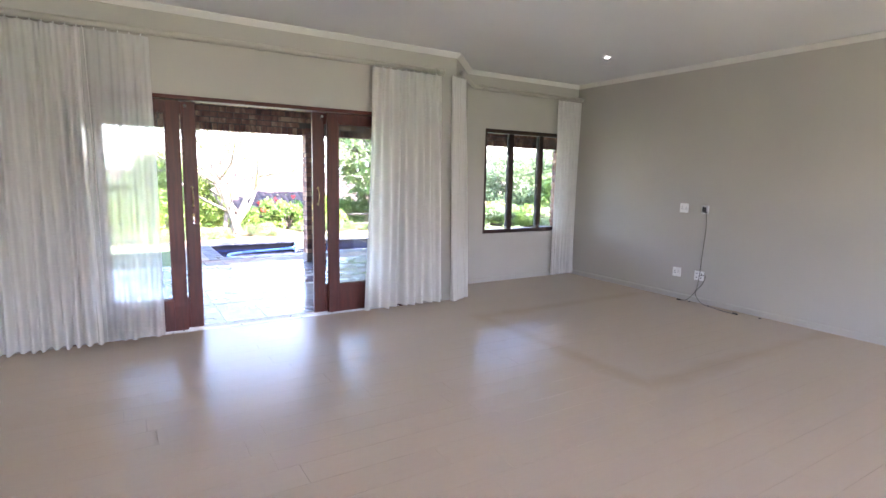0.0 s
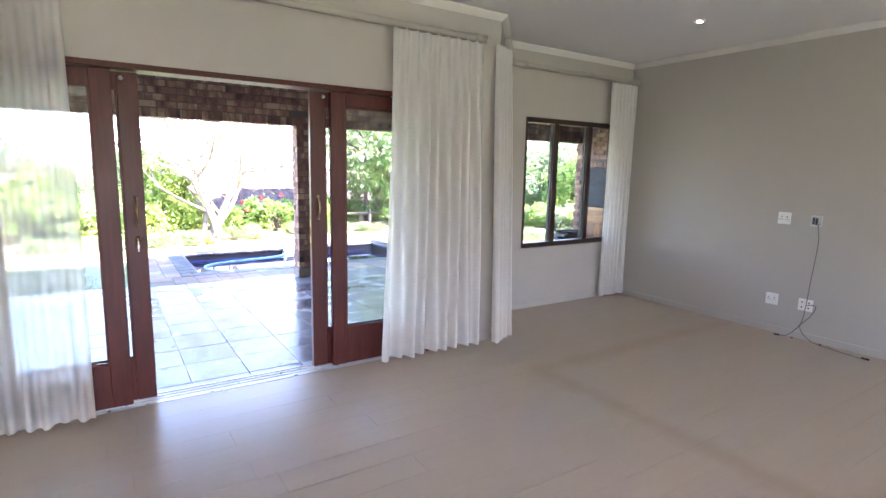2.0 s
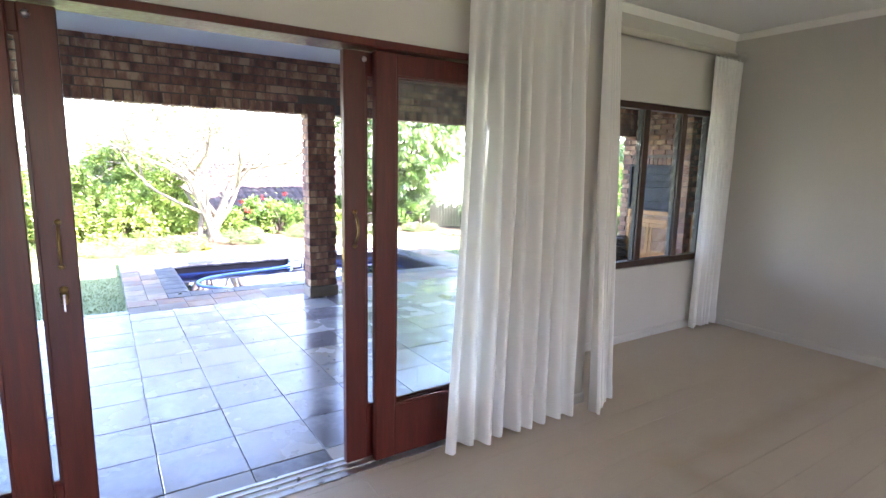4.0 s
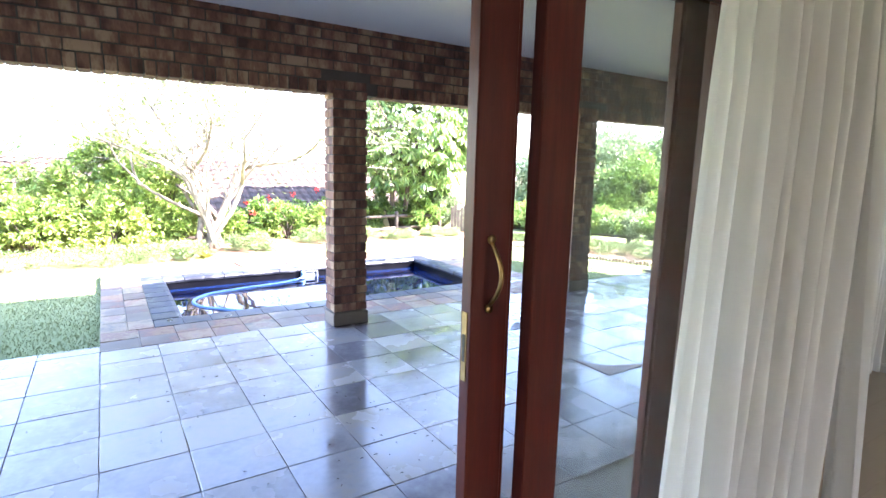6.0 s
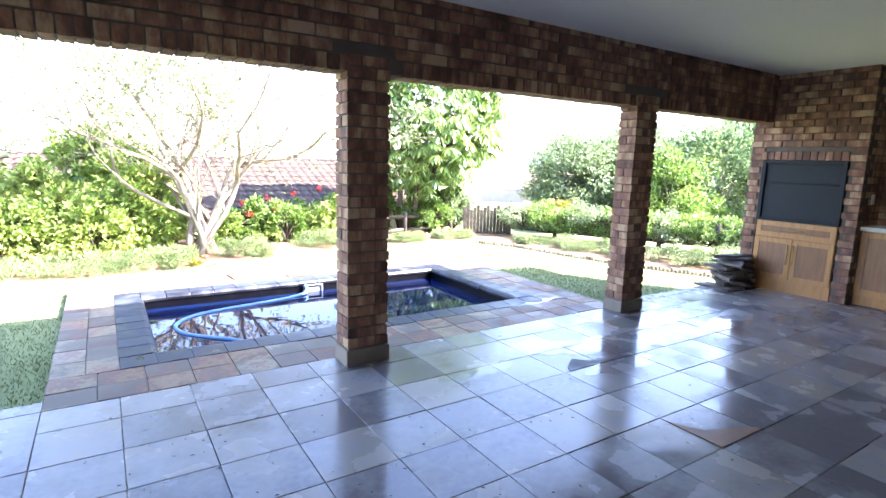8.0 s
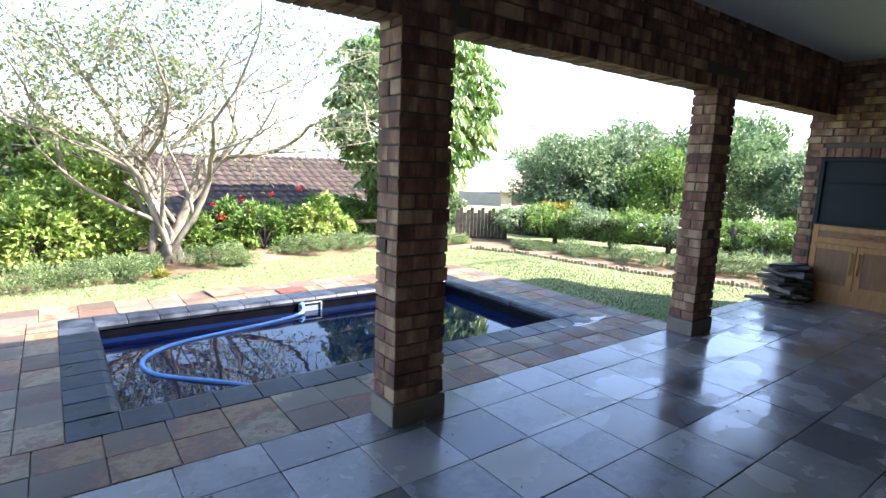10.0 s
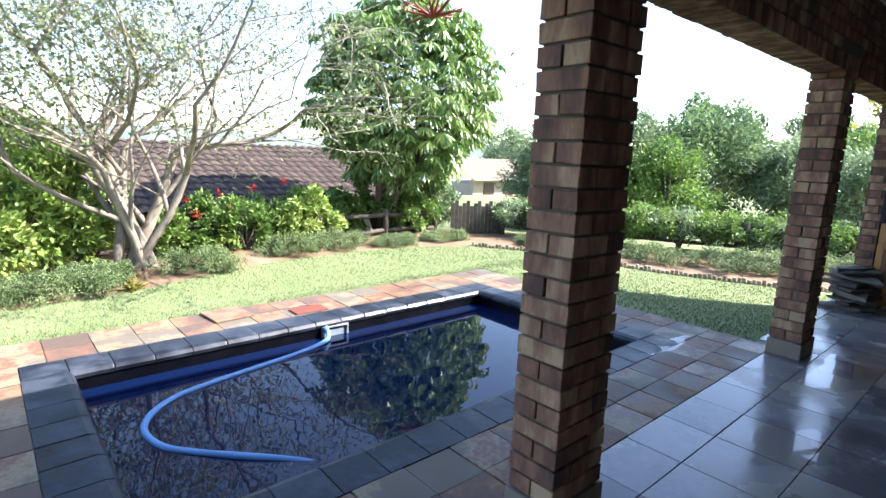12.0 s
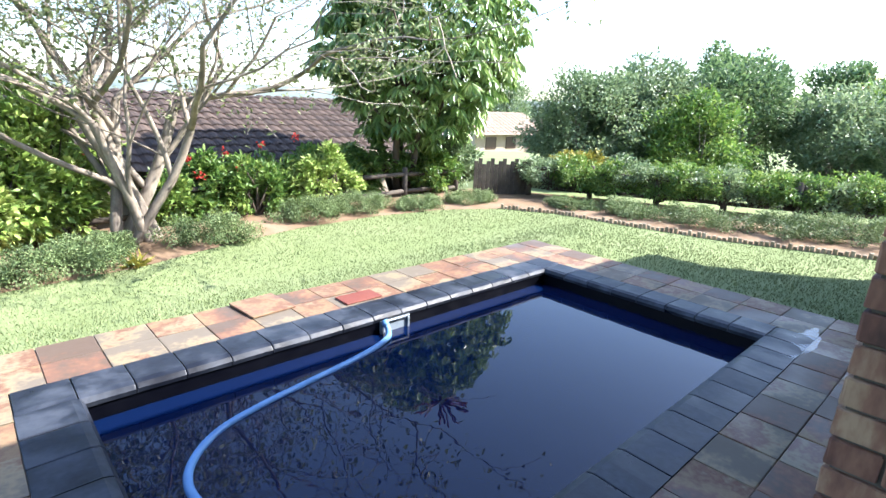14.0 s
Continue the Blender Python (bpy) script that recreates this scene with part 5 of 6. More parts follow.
# the sparse many-stemmed tree
def sparse_tree(at, label):
    rnd, nr = random.Random(12), np.random.RandomState(12)
    th = thing("tree", at, label, "tree")
    tips = []
    twig = Wood()

    def grow(start, way, length, r, depth, wood):
        pts, d = wander(start, way, length, 5 if depth < 2 else 4, 0.07 + 0.03 * depth, rnd, 0.04 if depth < 3 else 0.015)
        wood.limb(pts, r, r * 0.66, 7 if depth < 2 else (5 if depth < 3 else 3))
        if depth >= 3:
            tips.extend(pts[1:])
        if depth == 5:
            return
        n = 3 if depth == 0 else rnd.choice((2, 3, 3, 3))
        for k in range(n):
            q = pts[-1] if k == 0 else pts[rnd.randint(1, len(pts) - 1)]
            spread = (0.48, 0.50, 0.58, 0.70, 0.80, 0.8)[depth]
            w = (d + Vector((rnd.gauss(0, spread), rnd.gauss(0, spread), rnd.gauss(0.05, 0.30)))).normalized()
            grow(q, w, length * rnd.uniform(0.70, 0.92), max(0.0028, r * (0.48 if k else 0.62)), depth + 1, twig if depth >= 2 else wood)

    for k, (lean, length, r) in enumerate((((-0.17, 0.06, 1.0), 1.30, 0.058), ((0.03, -0.08, 1.0), 1.25, 0.050), ((0.24, 0.05, 1.0), 1.30, 0.054), ((0.05, 0.22, 1.0), 1.30, 0.042), ((0.40, -0.16, 1.0), 1.15, 0.040), ((-0.34, -0.14, 1.0), 1.15, 0.038))):
        stem = Wood()
        a = 2 * math.pi * k / 6
        grow(Vector((0.13 * math.cos(a), 0.10 * math.sin(a), -0.05)), Vector(lean), length, r, 0, stem)
        stem.finish("trunk", M_BARK, th)
    twig.finish("branchwork", M_TWIG, th)
    tips = np.array([p[:] for p in tips])
    keep = np.array([noise.noise(Vector((p[0] * 0.9, p[1] * 0.9, p[2] * 0.9 + 7))) > -0.30 for p in tips])
    tips = tips[keep] if keep.sum() > 50 else tips
    pick = tips[nr.randint(0, len(tips), 13000)]
    pts = pick + nr.normal(size=pick.shape) * 0.07
    leaf_mesh("crown", pts, nr.normal(size=pts.shape) + (0, 0, -0.5), nr.uniform(0.03, 0.065, len(pts)), nr.uniform(0.016, 0.034, len(pts)), L_GREY, th, nr)
    th.matrix_basis = th.matrix_basis @ Matrix.Diagonal((1.5, 1.3, 1.2, 1.0))
    return th


def umbrella_tree(at, label):
    rnd, nr = random.Random(5), np.random.RandomState(5)
    th = thing("tree", at, label, "tree")
    for k in range(6):
        w = Wood()
        a = 2 * math.pi * k / 6 + 0.3
        pts, d = wander(Vector((0.16 * math.cos(a), 0.14 * math.sin(a), -0.05)), Vector((0.32 * math.cos(a), 0.3 * math.sin(a), 1)), 2.5, 8, 0.05, rnd)
        w.limb(pts, rnd.uniform(0.055, 0.08), 0.03, 7)
        for j in (4, 5, 6, 7, 8):
            q, _ = wander(pts[j], Vector((rnd.gauss(0, 0.8), rnd.gauss(0, 0.8), 0.6)), rnd.uniform(0.6, 1.0), 4, 0.1, rnd)
            w.limb(q, 0.025, 0.012, 4)
        w.finish("trunk", M_DBARK, th)
    at_all, ax_all, ln, wd = [], [], [], []
    count = 0
    while count < 1800:
        u = nr.normal(size=3)
        u /= np.linalg.norm(u)
        rad = nr.uniform(0.55, 1.0) ** 0.5
        lump = 1 + 0.22 * noise.noise(Vector(u * 2.2))
        c = np.array((0.35, 0.0, 2.62)) + u * np.array((1.70, 1.5, 1.72)) * rad * lump
        if c[2] < 0.70 + 0.25 * abs(u[0]) or (c[2] < 1.2 and rad < 0.8):
            continue
        face = unit(np.array((u[0] * 0.55, u[1] * 0.55, 1.0)))
        t1 = unit(np.cross(face, nr.normal(size=3)))
        t2 = np.cross(face, t1)
        n = nr.randint(9, 13)
        size = nr.uniform(0.16, 0.25)
        for i in range(n):
            a = 2 * math.pi * i / n + nr.normal() * 0.08
            out = t1 * math.cos(a) + t2 * math.sin(a)
            way = unit(out * 0.75 + np.array((0, 0, -0.62 + 0.25 * nr.uniform(-1, 1))))
            at_all.append(c + out * 0.02)
            ax_all.append(way)
            ln.append(size * nr.uniform(0.85, 1.1))
            wd.append(size * 0.27)
        count += 1
    leaf_mesh("crown", np.array(at_all), np.array(ax_all), np.array(ln), np.array(wd), L_UMBR, th, nr, 0.18)
    verts_c = np.array((-0.30, -1.45, 3.50))
    n = 20
    ax = np.stack([np.array((math.cos(2 * math.pi * k / n), math.sin(2 * math.pi * k / n), nr.uniform(0.15, 0.6))) for k in range(n)])
    fl = Wood()
    for k in range(n):
        d = Vector(ax[k]).normalized()
        pts, _ = wander(Vector(verts_c), d, 0.46, 4, 0.08, rnd)
        fl.limb(pts, 0.020, 0.014, 5)
    fl.finish("flower_spray", L_REDST, th)["label"] = "dark red starry flower spray"
    th.matrix_basis = th.matrix_basis @ Matrix.Scale(1.08, 4)
    return th


def shrub(name, at, radii, count, leaf, mat, label, category="shrub", seed=1, clumps=40, stem=True, group="", bark=None, droop=-0.1, airy=0.34):
    """A bush or crown of clumped leaves over branching stems. radii: half sizes; at: its foot."""
    rnd, nr = random.Random(seed), np.random.RandomState(seed)
    th = thing(name, at, label, category, group)
    rad = np.array(radii)
    mid = np.array((0, 0, radii[2] * 1.05))
    cl = []
    while len(cl) < clumps:
        u = nr.normal(size=3)
        u /= np.linalg.norm(u)
        r = nr.uniform(0.35, 1.0) ** 0.6 * (1 + 0.45 * noise.noise(Vector(u * 2.1) + Vector((seed, 0.5, 0.2))))
        c = mid + u * rad * r
        if c[2] > 0.03:
            cl.append(c)
    cl = np.array(cl)
    size = rad.mean() * airy
    count = int(count * 1.5)
    pick = cl[nr.randint(0, len(cl), count)]
    pts = pick + unit(nr.normal(size=pick.shape)) * size * nr.uniform(0.15, 1.0, (count, 1)) ** 0.6 * (1, 1, 0.8)
    pts = pts[pts[:, 2] > 0.01]
    out = unit(pts - mid * 0.7) + nr.normal(size=pts.shape) * 0.7 + (0, 0, droop)
    leaf_mesh("foliage", pts, out, nr.uniform(0.8, 1.4, len(pts)) * leaf, nr.uniform(0.42, 0.65, len(pts)) * leaf, mat, th, nr)
    if stem:
        w = Wood()
        for c in cl[:: max(1, len(cl) // 22)]:
            a, b = Vector((rnd.uniform(-0.1, 0.1) * radii[0], rnd.uniform(-0.1, 0.1) * radii[1], -0.03)), Vector(c)
            m = a.lerp(b, 0.5) + Vector((rnd.gauss(0, 0.06), rnd.gauss(0, 0.06), 0.12 * radii[2]))
            w.limb([a, a.lerp(m, 0.6), m, b], 0.012 + 0.016 * max(radii), 0.005, 5)
        w.finish("branchwork", bark or M_DBARK, th)
    return th


G = plan_height
built_before = set(bpy.data.objects.keys())
sparse_tree((3.22, 15.45, G(3.22, 15.45)), "pale many-stemmed tree with sparse leaves and bare twigs")
umbrella_tree((7.85, 16.75, Z_G - 0.1), "dense umbrella tree with drooping glossy leaf whorls")

# low mounds of groundcover along the bed
for k, (x, y, rx, ry, rz) in enumerate(((0.4, 14.55, 0.75, 0.4, 0.16), (1.55, 14.6, 0.62, 0.4, 0.16), (2.35, 14.6, 0.6, 0.34, 0.16), (2.75, 15.05, 0.36, 0.28, 0.15), (3.85, 15.0, 0.5, 0.36, 0.19), (5.3, 15.5, 0.5, 0.35, 0.18),
                                        (6.15, 15.65, 0.48, 0.34, 0.18), (7.05, 15.4, 0.45, 0.28, 0.12), (8.05, 15.35, 0.5, 0.34, 0.11))):
    shrub("groundcover", (x, y, G(x, y)), (rx, ry, rz * 0.72), 6500, 0.022, L_SAGE, "low grey-green mound of groundcover in the bed", "groundcover", 30 + k, 60, False, "groundcover mounds")
for k, (x, y, rx, ry, rz) in enumerate(((9.5, 13.2, 0.35, 0.6, 0.14), (9.75, 12.2, 0.4, 0.55, 0.17), (10.1, 11.3, 0.45, 0.5, 0.2), (10.6, 10.5, 0.5, 0.5, 0.22), (11.2, 9.8, 0.5, 0.5, 0.22), (9.2, 14.1, 0.35, 0.4, 0.1))):
    shrub("groundcover", (x, y, G(x, y)), (rx, ry, rz * 0.75), 4500, 0.028, L_SAGE, "scruffy grey-green groundcover behind the log edging", "groundcover", 50 + k, 50, False, "groundcover mounds")
# tuft beside the trunk
tuft = thing("aloe_tuft", (2.98, 14.55, G(2.98, 14.55)), "small yellow-green spiky tuft in the bed", "plant")
nr = np.random.RandomState(3)
ax = nr.normal(size=(60, 3)) * (1, 1, 0.4) + (0, 0, 0.9)
leaf_mesh("spikes", nr.normal(size=(60, 3)) * (0.02, 0.02, 0.0), ax, nr.uniform(0.12, 0.2, 60), 0.02, L_YELLOW, tuft, nr)

# creepers and shrubs along the back fence
for k, (x, y, rx, ry, rz, n, leaf, mat, lab) in enumerate((
        (-1.6, 16.4, 0.9, 0.6, 0.75, 3000, 0.10, L_SHRUB, "leafy green shrub behind the reed fence"),
        (0.1, 16.3, 0.9, 0.55, 0.7, 3600, 0.10, L_SUNNY, "bright green creeper over the reed fence"),
        (1.3, 16.2, 0.8, 0.5, 0.62, 3600, 0.10, L_SUNNY, "bright green creeper over the reed fence"),
        (2.05, 16.35, 0.62, 0.5, 0.72, 3800, 0.10, L_SUNNY, "leafy green creeper climbing beside the pale tree"),
        (1.75, 17.2, 0.9, 0.7, 1.0, 4200, 0.12, L_SUNNY, "tall green shrub behind the reed fence"),
        (2.45, 16.05, 0.42, 0.3, 0.45, 2600, 0.095, L_SUNNY, "bright green creeper hanging over the reed fence"),
        (2.2, 16.6, 0.6, 0.5, 0.85, 3600, 0.11, L_SUNNY, "tall bright green creeper beside the pale tree"),
        (2.9, 16.7, 0.5, 0.45, 0.5, 2400, 0.09, L_SUNNY, "green creeper behind the pale tree"),
        (2.15, 15.62, 0.42, 0.16, 0.55, 2600, 0.085, L_SUNNY, "bright green creeper hanging in front of the reed fence"),
        (1.35, 15.60, 0.55, 0.16, 0.55, 3000, 0.085, L_SUNNY, "bright green creeper hanging in front of the reed fence"),
        (0.3, 15.60, 0.60, 0.16, 0.50, 3000, 0.085, L_SUNNY, "bright green creeper hanging in front of the reed fence"),
        (2.62, 15.75, 0.28, 0.16, 0.40, 1500, 0.085, L_SUNNY, "bright green creeper hanging in front of the reed fence"),
        (1.75, 15.42, 0.55, 0.16, 0.42, 3000, 0.075, L_SUNNY, "sunlit green creeper spilling over the reed fence"),
        (0.75, 15.40, 0.60, 0.16, 0.45, 3000, 0.075, L_SUNNY, "sunlit green creeper spilling over the reed fence"),
        (2.55, 15.95, 0.50, 0.22, 0.72, 3200, 0.085, L_SUNNY, "tall sunlit creeper beside the pale tree"),
        (3.75, 16.05, 0.45, 0.16, 0.30, 1800, 0.07, L_BRIGHT, "green flowering creeper grown through the rail fence"),
        (4.75, 16.05, 0.55, 0.16, 0.34, 2200, 0.07, L_BRIGHT, "green flowering creeper grown through the rail fence"),
        (5.75, 16.05, 0.60, 0.16, 0.40, 2400, 0.075, L_SUNNY, "bright green creeper grown through the rail fence"),
        (4.35, 16.75, 0.6, 0.4, 0.36, 2600, 0.085, L_BRIGHT, "green flowering creeper over the rail fence"),
        (5.25, 16.8, 0.62, 0.4, 0.32, 2400, 0.085, L_BRIGHT, "green flowering creeper over the rail fence"),
        (6.1, 16.75, 0.6, 0.42, 0.42, 3000, 0.09, L_BRIGHT, "bright green creeper over the rail fence"),
        (6.95, 16.9, 0.5, 0.4, 0.45, 2000, 0.10, L_BRIGHT, "large-leaved creeper behind the umbrella tree"),
        (8.1, 16.5, 0.62, 0.5, 0.42, 3200, 0.085, L_BRIGHT, "bright feathery green shrub by the fence"),
        (8.9, 16.7, 0.6, 0.5, 0.46, 2600, 0.09, L_SHRUB, "green creeper over the plank fence"))):
    shrub("shrub", (x, y, G(x, min(y, 16.4))), (rx, ry, rz), n, leaf, mat, lab, "shrub", 70 + k, 46, True, "fence shrubs")
nr = np.random.RandomState(8)
for k, (x, y, z) in enumerate(((4.05, 16.35, 0.62), (4.5, 16.3, 0.72), (4.15, 16.2, 0.42), (5.0, 16.35, 0.8), (5.9, 16.25, 0.46), (4.6, 16.2, 0.5), (2.95, 16.1, 0.75), (4.35, 16.15, 0.2), (5.55, 16.4, 0.9))):
    fl = thing("red_flower", (x, y, z), "small cluster of bright red blossoms on the creeper", "flower", "creeper blossoms")
    leaf_mesh("blossom", nr.normal(size=(14, 3)) * 0.028, nr.normal(size=(14, 3)), 0.045, 0.035, L_RED, fl, nr)
for k, (x, y, z) in enumerate(((0.9, 15.75, 0.55), (1.6, 15.78, 0.66), (2.25, 15.85, 0.45), (1.25, 15.74, 0.25), (2.45, 15.8, 0.12))):
    fl = thing("yellow_foliage", (x, y, z), "patch of yellowing creeper leaves", "leaves", "yellow patches")
    leaf_mesh("foliage", nr.normal(size=(45, 3)) * 0.07, nr.normal(size=(45, 3)), 0.085, 0.05, L_YELLOW, fl, nr)

# ---- fences ----
M_REED = material("weathered_reed", [(0.20, 0.15, 0.09), (0.36, 0.29, 0.19), (0.48, 0.41, 0.29)], scale=5, rough=0.9, bump=0.3, fine=30, object_var=0.3, island_var=0.3)
M_POST = material("weathered_pole", [(0.032, 0.025, 0.019), (0.07, 0.056, 0.042), (0.12, 0.10, 0.078)], scale=6, rough=0.9, bump=0.4, fine=30, object_var=0.2)
reed = thing("reed_fence", (0, 0, 0), "low weathered reed screen fence with gaps", "fence")
reed_rnd = random.Random(2)
bm = bmesh.new()
x = -3.0
reeds = [bpy.data.meshes.new("reed") for _ in range(5)]
for me in reeds:
    h = reed_rnd.uniform(0.5, 0.68)
    b2 = tube([(0, 0, -0.05), (reed_rnd.uniform(-0.015, 0.015), 0.0, h * 0.5), (reed_rnd.uniform(-0.02, 0.02), reed_rnd.uniform(-0.02, 0.02), h)], [0.011, 0.010, 0.007], 5)
    b2.to_mesh(me)
    b2.free()
    me.materials.append(M_REED)
bm.free()
x = -1.7
for k in range(190):
    lay("reed", reeds[k % 5], (x, 15.72 + 0.02 * math.sin(x * 3), G(x, 15.7)), reed, reed_rnd.uniform(0, 360), (reed_rnd.uniform(-4, 4), reed_rnd.uniform(-4, 4)))
    x += reed_rnd.uniform(0.016, 0.030)
for z in (0.1, 0.42):
    part("wire", tube([(-1.7, 15.70, z), (2.7, 15.70, z)], 0.004, 5), M_POST, reed)


def rail_fence(line, gap, heights, label, seed):
    rnd = random.Random(seed)
    th = thing("rail_fence", (0, 0, 0), label, "fence", "garden fences")
    for (xa, ya), (xb, yb) in zip(line, line[1:]):
        n = max(1, round(math.hypot(xb - xa, yb - ya) / gap))
        pts = [(xa + (xb - xa) * k / n, ya + (yb - ya) * k / n) for k in range(n + 1)]
        for x, y in pts[:-1] if (xb, yb) != line[-1] else pts:
            part("post", tube([(x, y, G(x, y) - 0.1), (x + rnd.uniform(-0.01, 0.01), y, G(x, y) + max(heights) + 0.12)], [0.052, 0.045], 9), M_POST, th, "", True)
        for (x0, y0), (x1, y1) in zip(pts, pts[1:]):
            for h in heights:
                part("rail", tube([(x0, y0, G(x0, y0) + h + rnd.uniform(-0.02, 0.02)), ((x0 + x1) / 2, (y0 + y1) / 2, G((x0 + x1) / 2, (y0 + y1) / 2) + h + rnd.uniform(-0.015, 0.015)),
                                   (x1, y1, G(x1, y1) + h + rnd.uniform(-0.02, 0.02))], [0.036, 0.034, 0.036], 8), M_POST, th, "", True)
    return th


rail_fence([(2.6, 16.15), (8.6, 16.2)], 1.1, (0.12, 0.40), "low weathered pole rail fence behind the beds", 3)
rail_fence([(9.6, 15.3), (10.5, 13.3), (11.45, 11.5), (12.3, 10.1), (13.6, 8.2)], 1.25, (0.20, 0.52), "weathered pole rail fence grown over with a hedge", 4)
plank_f = thing("plank_fence", (0, 0, 0), "short dark weathered plank fence in the corner", "fence")
for k in range(14):
    f = k / 13
    x, y = 8.75 + 0.85 * f, 15.85 - 0.5 * f
    ob = part("plank", box(-0.035, -0.012, -0.1, 0.035, 0.012, 0.62 + 0.06 * math.sin(k * 2.1), 0.004), M_POST, plank_f)
    ob.matrix_basis = pose(x, y, G(x, y), 0, 0, -30)

# log edging between lawn and bed
edging = thing("log_edging", (0, 0, 0), "row of short upright log stubs edging the lawn", "edging")
M_LOG = material("sunbleached_log", [(0.13, 0.10, 0.07), (0.25, 0.20, 0.14), (0.36, 0.30, 0.22)], scale=9, rough=0.9, bump=0.3, object_var=0.4)
logs = []
for s in range(4):
    me = bpy.data.meshes.new("log")
    b2 = tube([(0, 0, -0.05), (0, 0, 0.04 + 0.01 * s), (0, 0, 0.045 + 0.01 * s)], [0.026, 0.025, 0.018], 8)
    b2.to_mesh(me)
    b2.free()
    me.materials.append(M_LOG)
    logs.append(me)
log_rnd = random.Random(9)
EDGE_LINE = [Vector(p) for p in BED_EDGE[8:]]
for a, b in zip(EDGE_LINE, EDGE_LINE[1:]):
    n = int((b - a).length / 0.058)
    for k in range(n):
        p = a.lerp(b, k / n)
        lay("log", logs[log_rnd.randrange(4)], (p.x, p.y, G(p.x, p.y)), edging, log_rnd.uniform(0, 360), (log_rnd.uniform(-5, 5), log_rnd.uniform(-5, 5)))

# hedge growing on the far fence
for k in range(15):
    f = k / 14
    x, y = 9.75 + 3.2 * f, 15.0 - 5.9 * f
    shrub("hedge", (x, y, G(x, y) + 0.20 + 0.05 * math.sin(k * 2.7)), (0.50, 0.56, 0.25), 2000, 0.055, L_BRIGHT if k % 3 else L_SHRUB, "trimmed green hedge growing over the rail fence", "hedge", 110 + k, 46, True, "fence hedge")

# large shrubs and trees past the fences
for k, (x, y, rx, ry, rz, n, leaf, mat, lab) in enumerate((
        (12.6, 16.2, 1.4, 1.3, 1.2, 11000, 0.085, L_SHRUB, "large grey-green spreading shrub beyond the fence"),
        (13.9, 15.6, 1.5, 1.4, 1.3, 11000, 0.11, L_SHRUB, "large leafy tree beyond the fence"),
        (13.4, 14.0, 1.0, 0.9, 0.95, 6500, 0.09, L_BRIGHT, "bright green leafy shrub beyond the fence"),
        (15.8, 14.2, 1.6, 1.4, 1.35, 8000, 0.11, L_DARK, "dark green shrub beyond the fence"),
        (16.4, 12.0, 1.5, 1.3, 1.15, 8000, 0.10, L_SHRUB, "soft grey-green shrub beyond the fence"),
        (15.2, 10.6, 0.9, 0.9, 0.9, 5000, 0.09, L_SHRUB, "scruffy green shrub beyond the fence"),
        (18.6, 10.6, 1.8, 1.5, 1.3, 7000, 0.12, L_BRIGHT, "yellow-green tree beyond the fence"),
        (11.2, 15.4, 0.5, 0.45, 0.36, 3000, 0.075, L_YELLOW, "yellowish shrub behind the fence"))):
    shrub("shrub", (x, y, G(x, y)), (rx, ry, rz), n, leaf, mat, lab, "shrub", 130 + k, 110, True, "shrubs beyond the fence", M_TWIG, -0.1, 0.33)
for name in set(bpy.data.objects.keys()) - built_before:
    if bpy.data.objects[name].parent is None:
        bpy.data.objects[name].matrix_basis = SET_OUT @ bpy.data.objects[name].matrix_basis
for k, (x, y, rx, rz, n, leaf, mat, lab) in enumerate((
        (25.6, 17.6, 1.9, 2.3, 9000, 0.20, L_DARK, "round dark green tree in the distance"),
        (31.0, 15.0, 1.8, 2.4, 5000, 0.22, L_DARK, "dark tree in the distance"),
        (34.0, 13.4, 1.9, 2.75, 5000, 0.24, L_YELLOW, "yellow-green tree in the distance"),
        (38.0, 10.5, 3.4, 2.6, 7000, 0.30, L_DARK, "broad dark tree in the distance"),
        (30.0, 8.5, 2.8, 2.3, 7000, 0.26, L_SHRUB, "broad green tree in the distance"),
        (36.5, 40.0, 2.4, 2.9, 5000, 0.24, L_SHRUB, "green tree behind the distant house"),
        (-2.0, 24.0, 2.6, 2.6, 6000, 0.24, L_SHRUB, "green tree behind the neighbouring house"))):
    shrub("tree", (x, y, ground_height(x, y)), (rx, rx, rz), n, leaf, mat, lab, "tree", 160 + k, 60, True, "distant trees")

# ---- neighbouring houses ----
# these browns are darkened to hold the tree shade over the near roof
M_ROOF1 = material("weathered_shaded_roof_tile", [(0.032, 0.021, 0.015), (0.058, 0.038, 0.028), (0.09, 0.062, 0.046)], scale=2.5, rough=0.9, bump=0.3, fine=30, island_var=0.3)
M_ROOF2 = material("pale_roof_tile", [(0.19, 0.135, 0.095), (0.27, 0.20, 0.145)], scale=2.5, rough=0.9, bump=0.3, fine=30, island_var=0.2)
M_WALL1 = material("pale_brick_render", [(0.30, 0.24, 0.18), (0.40, 0.33, 0.26)], scale=3, rough=0.9, bump=0.3, fine=40)


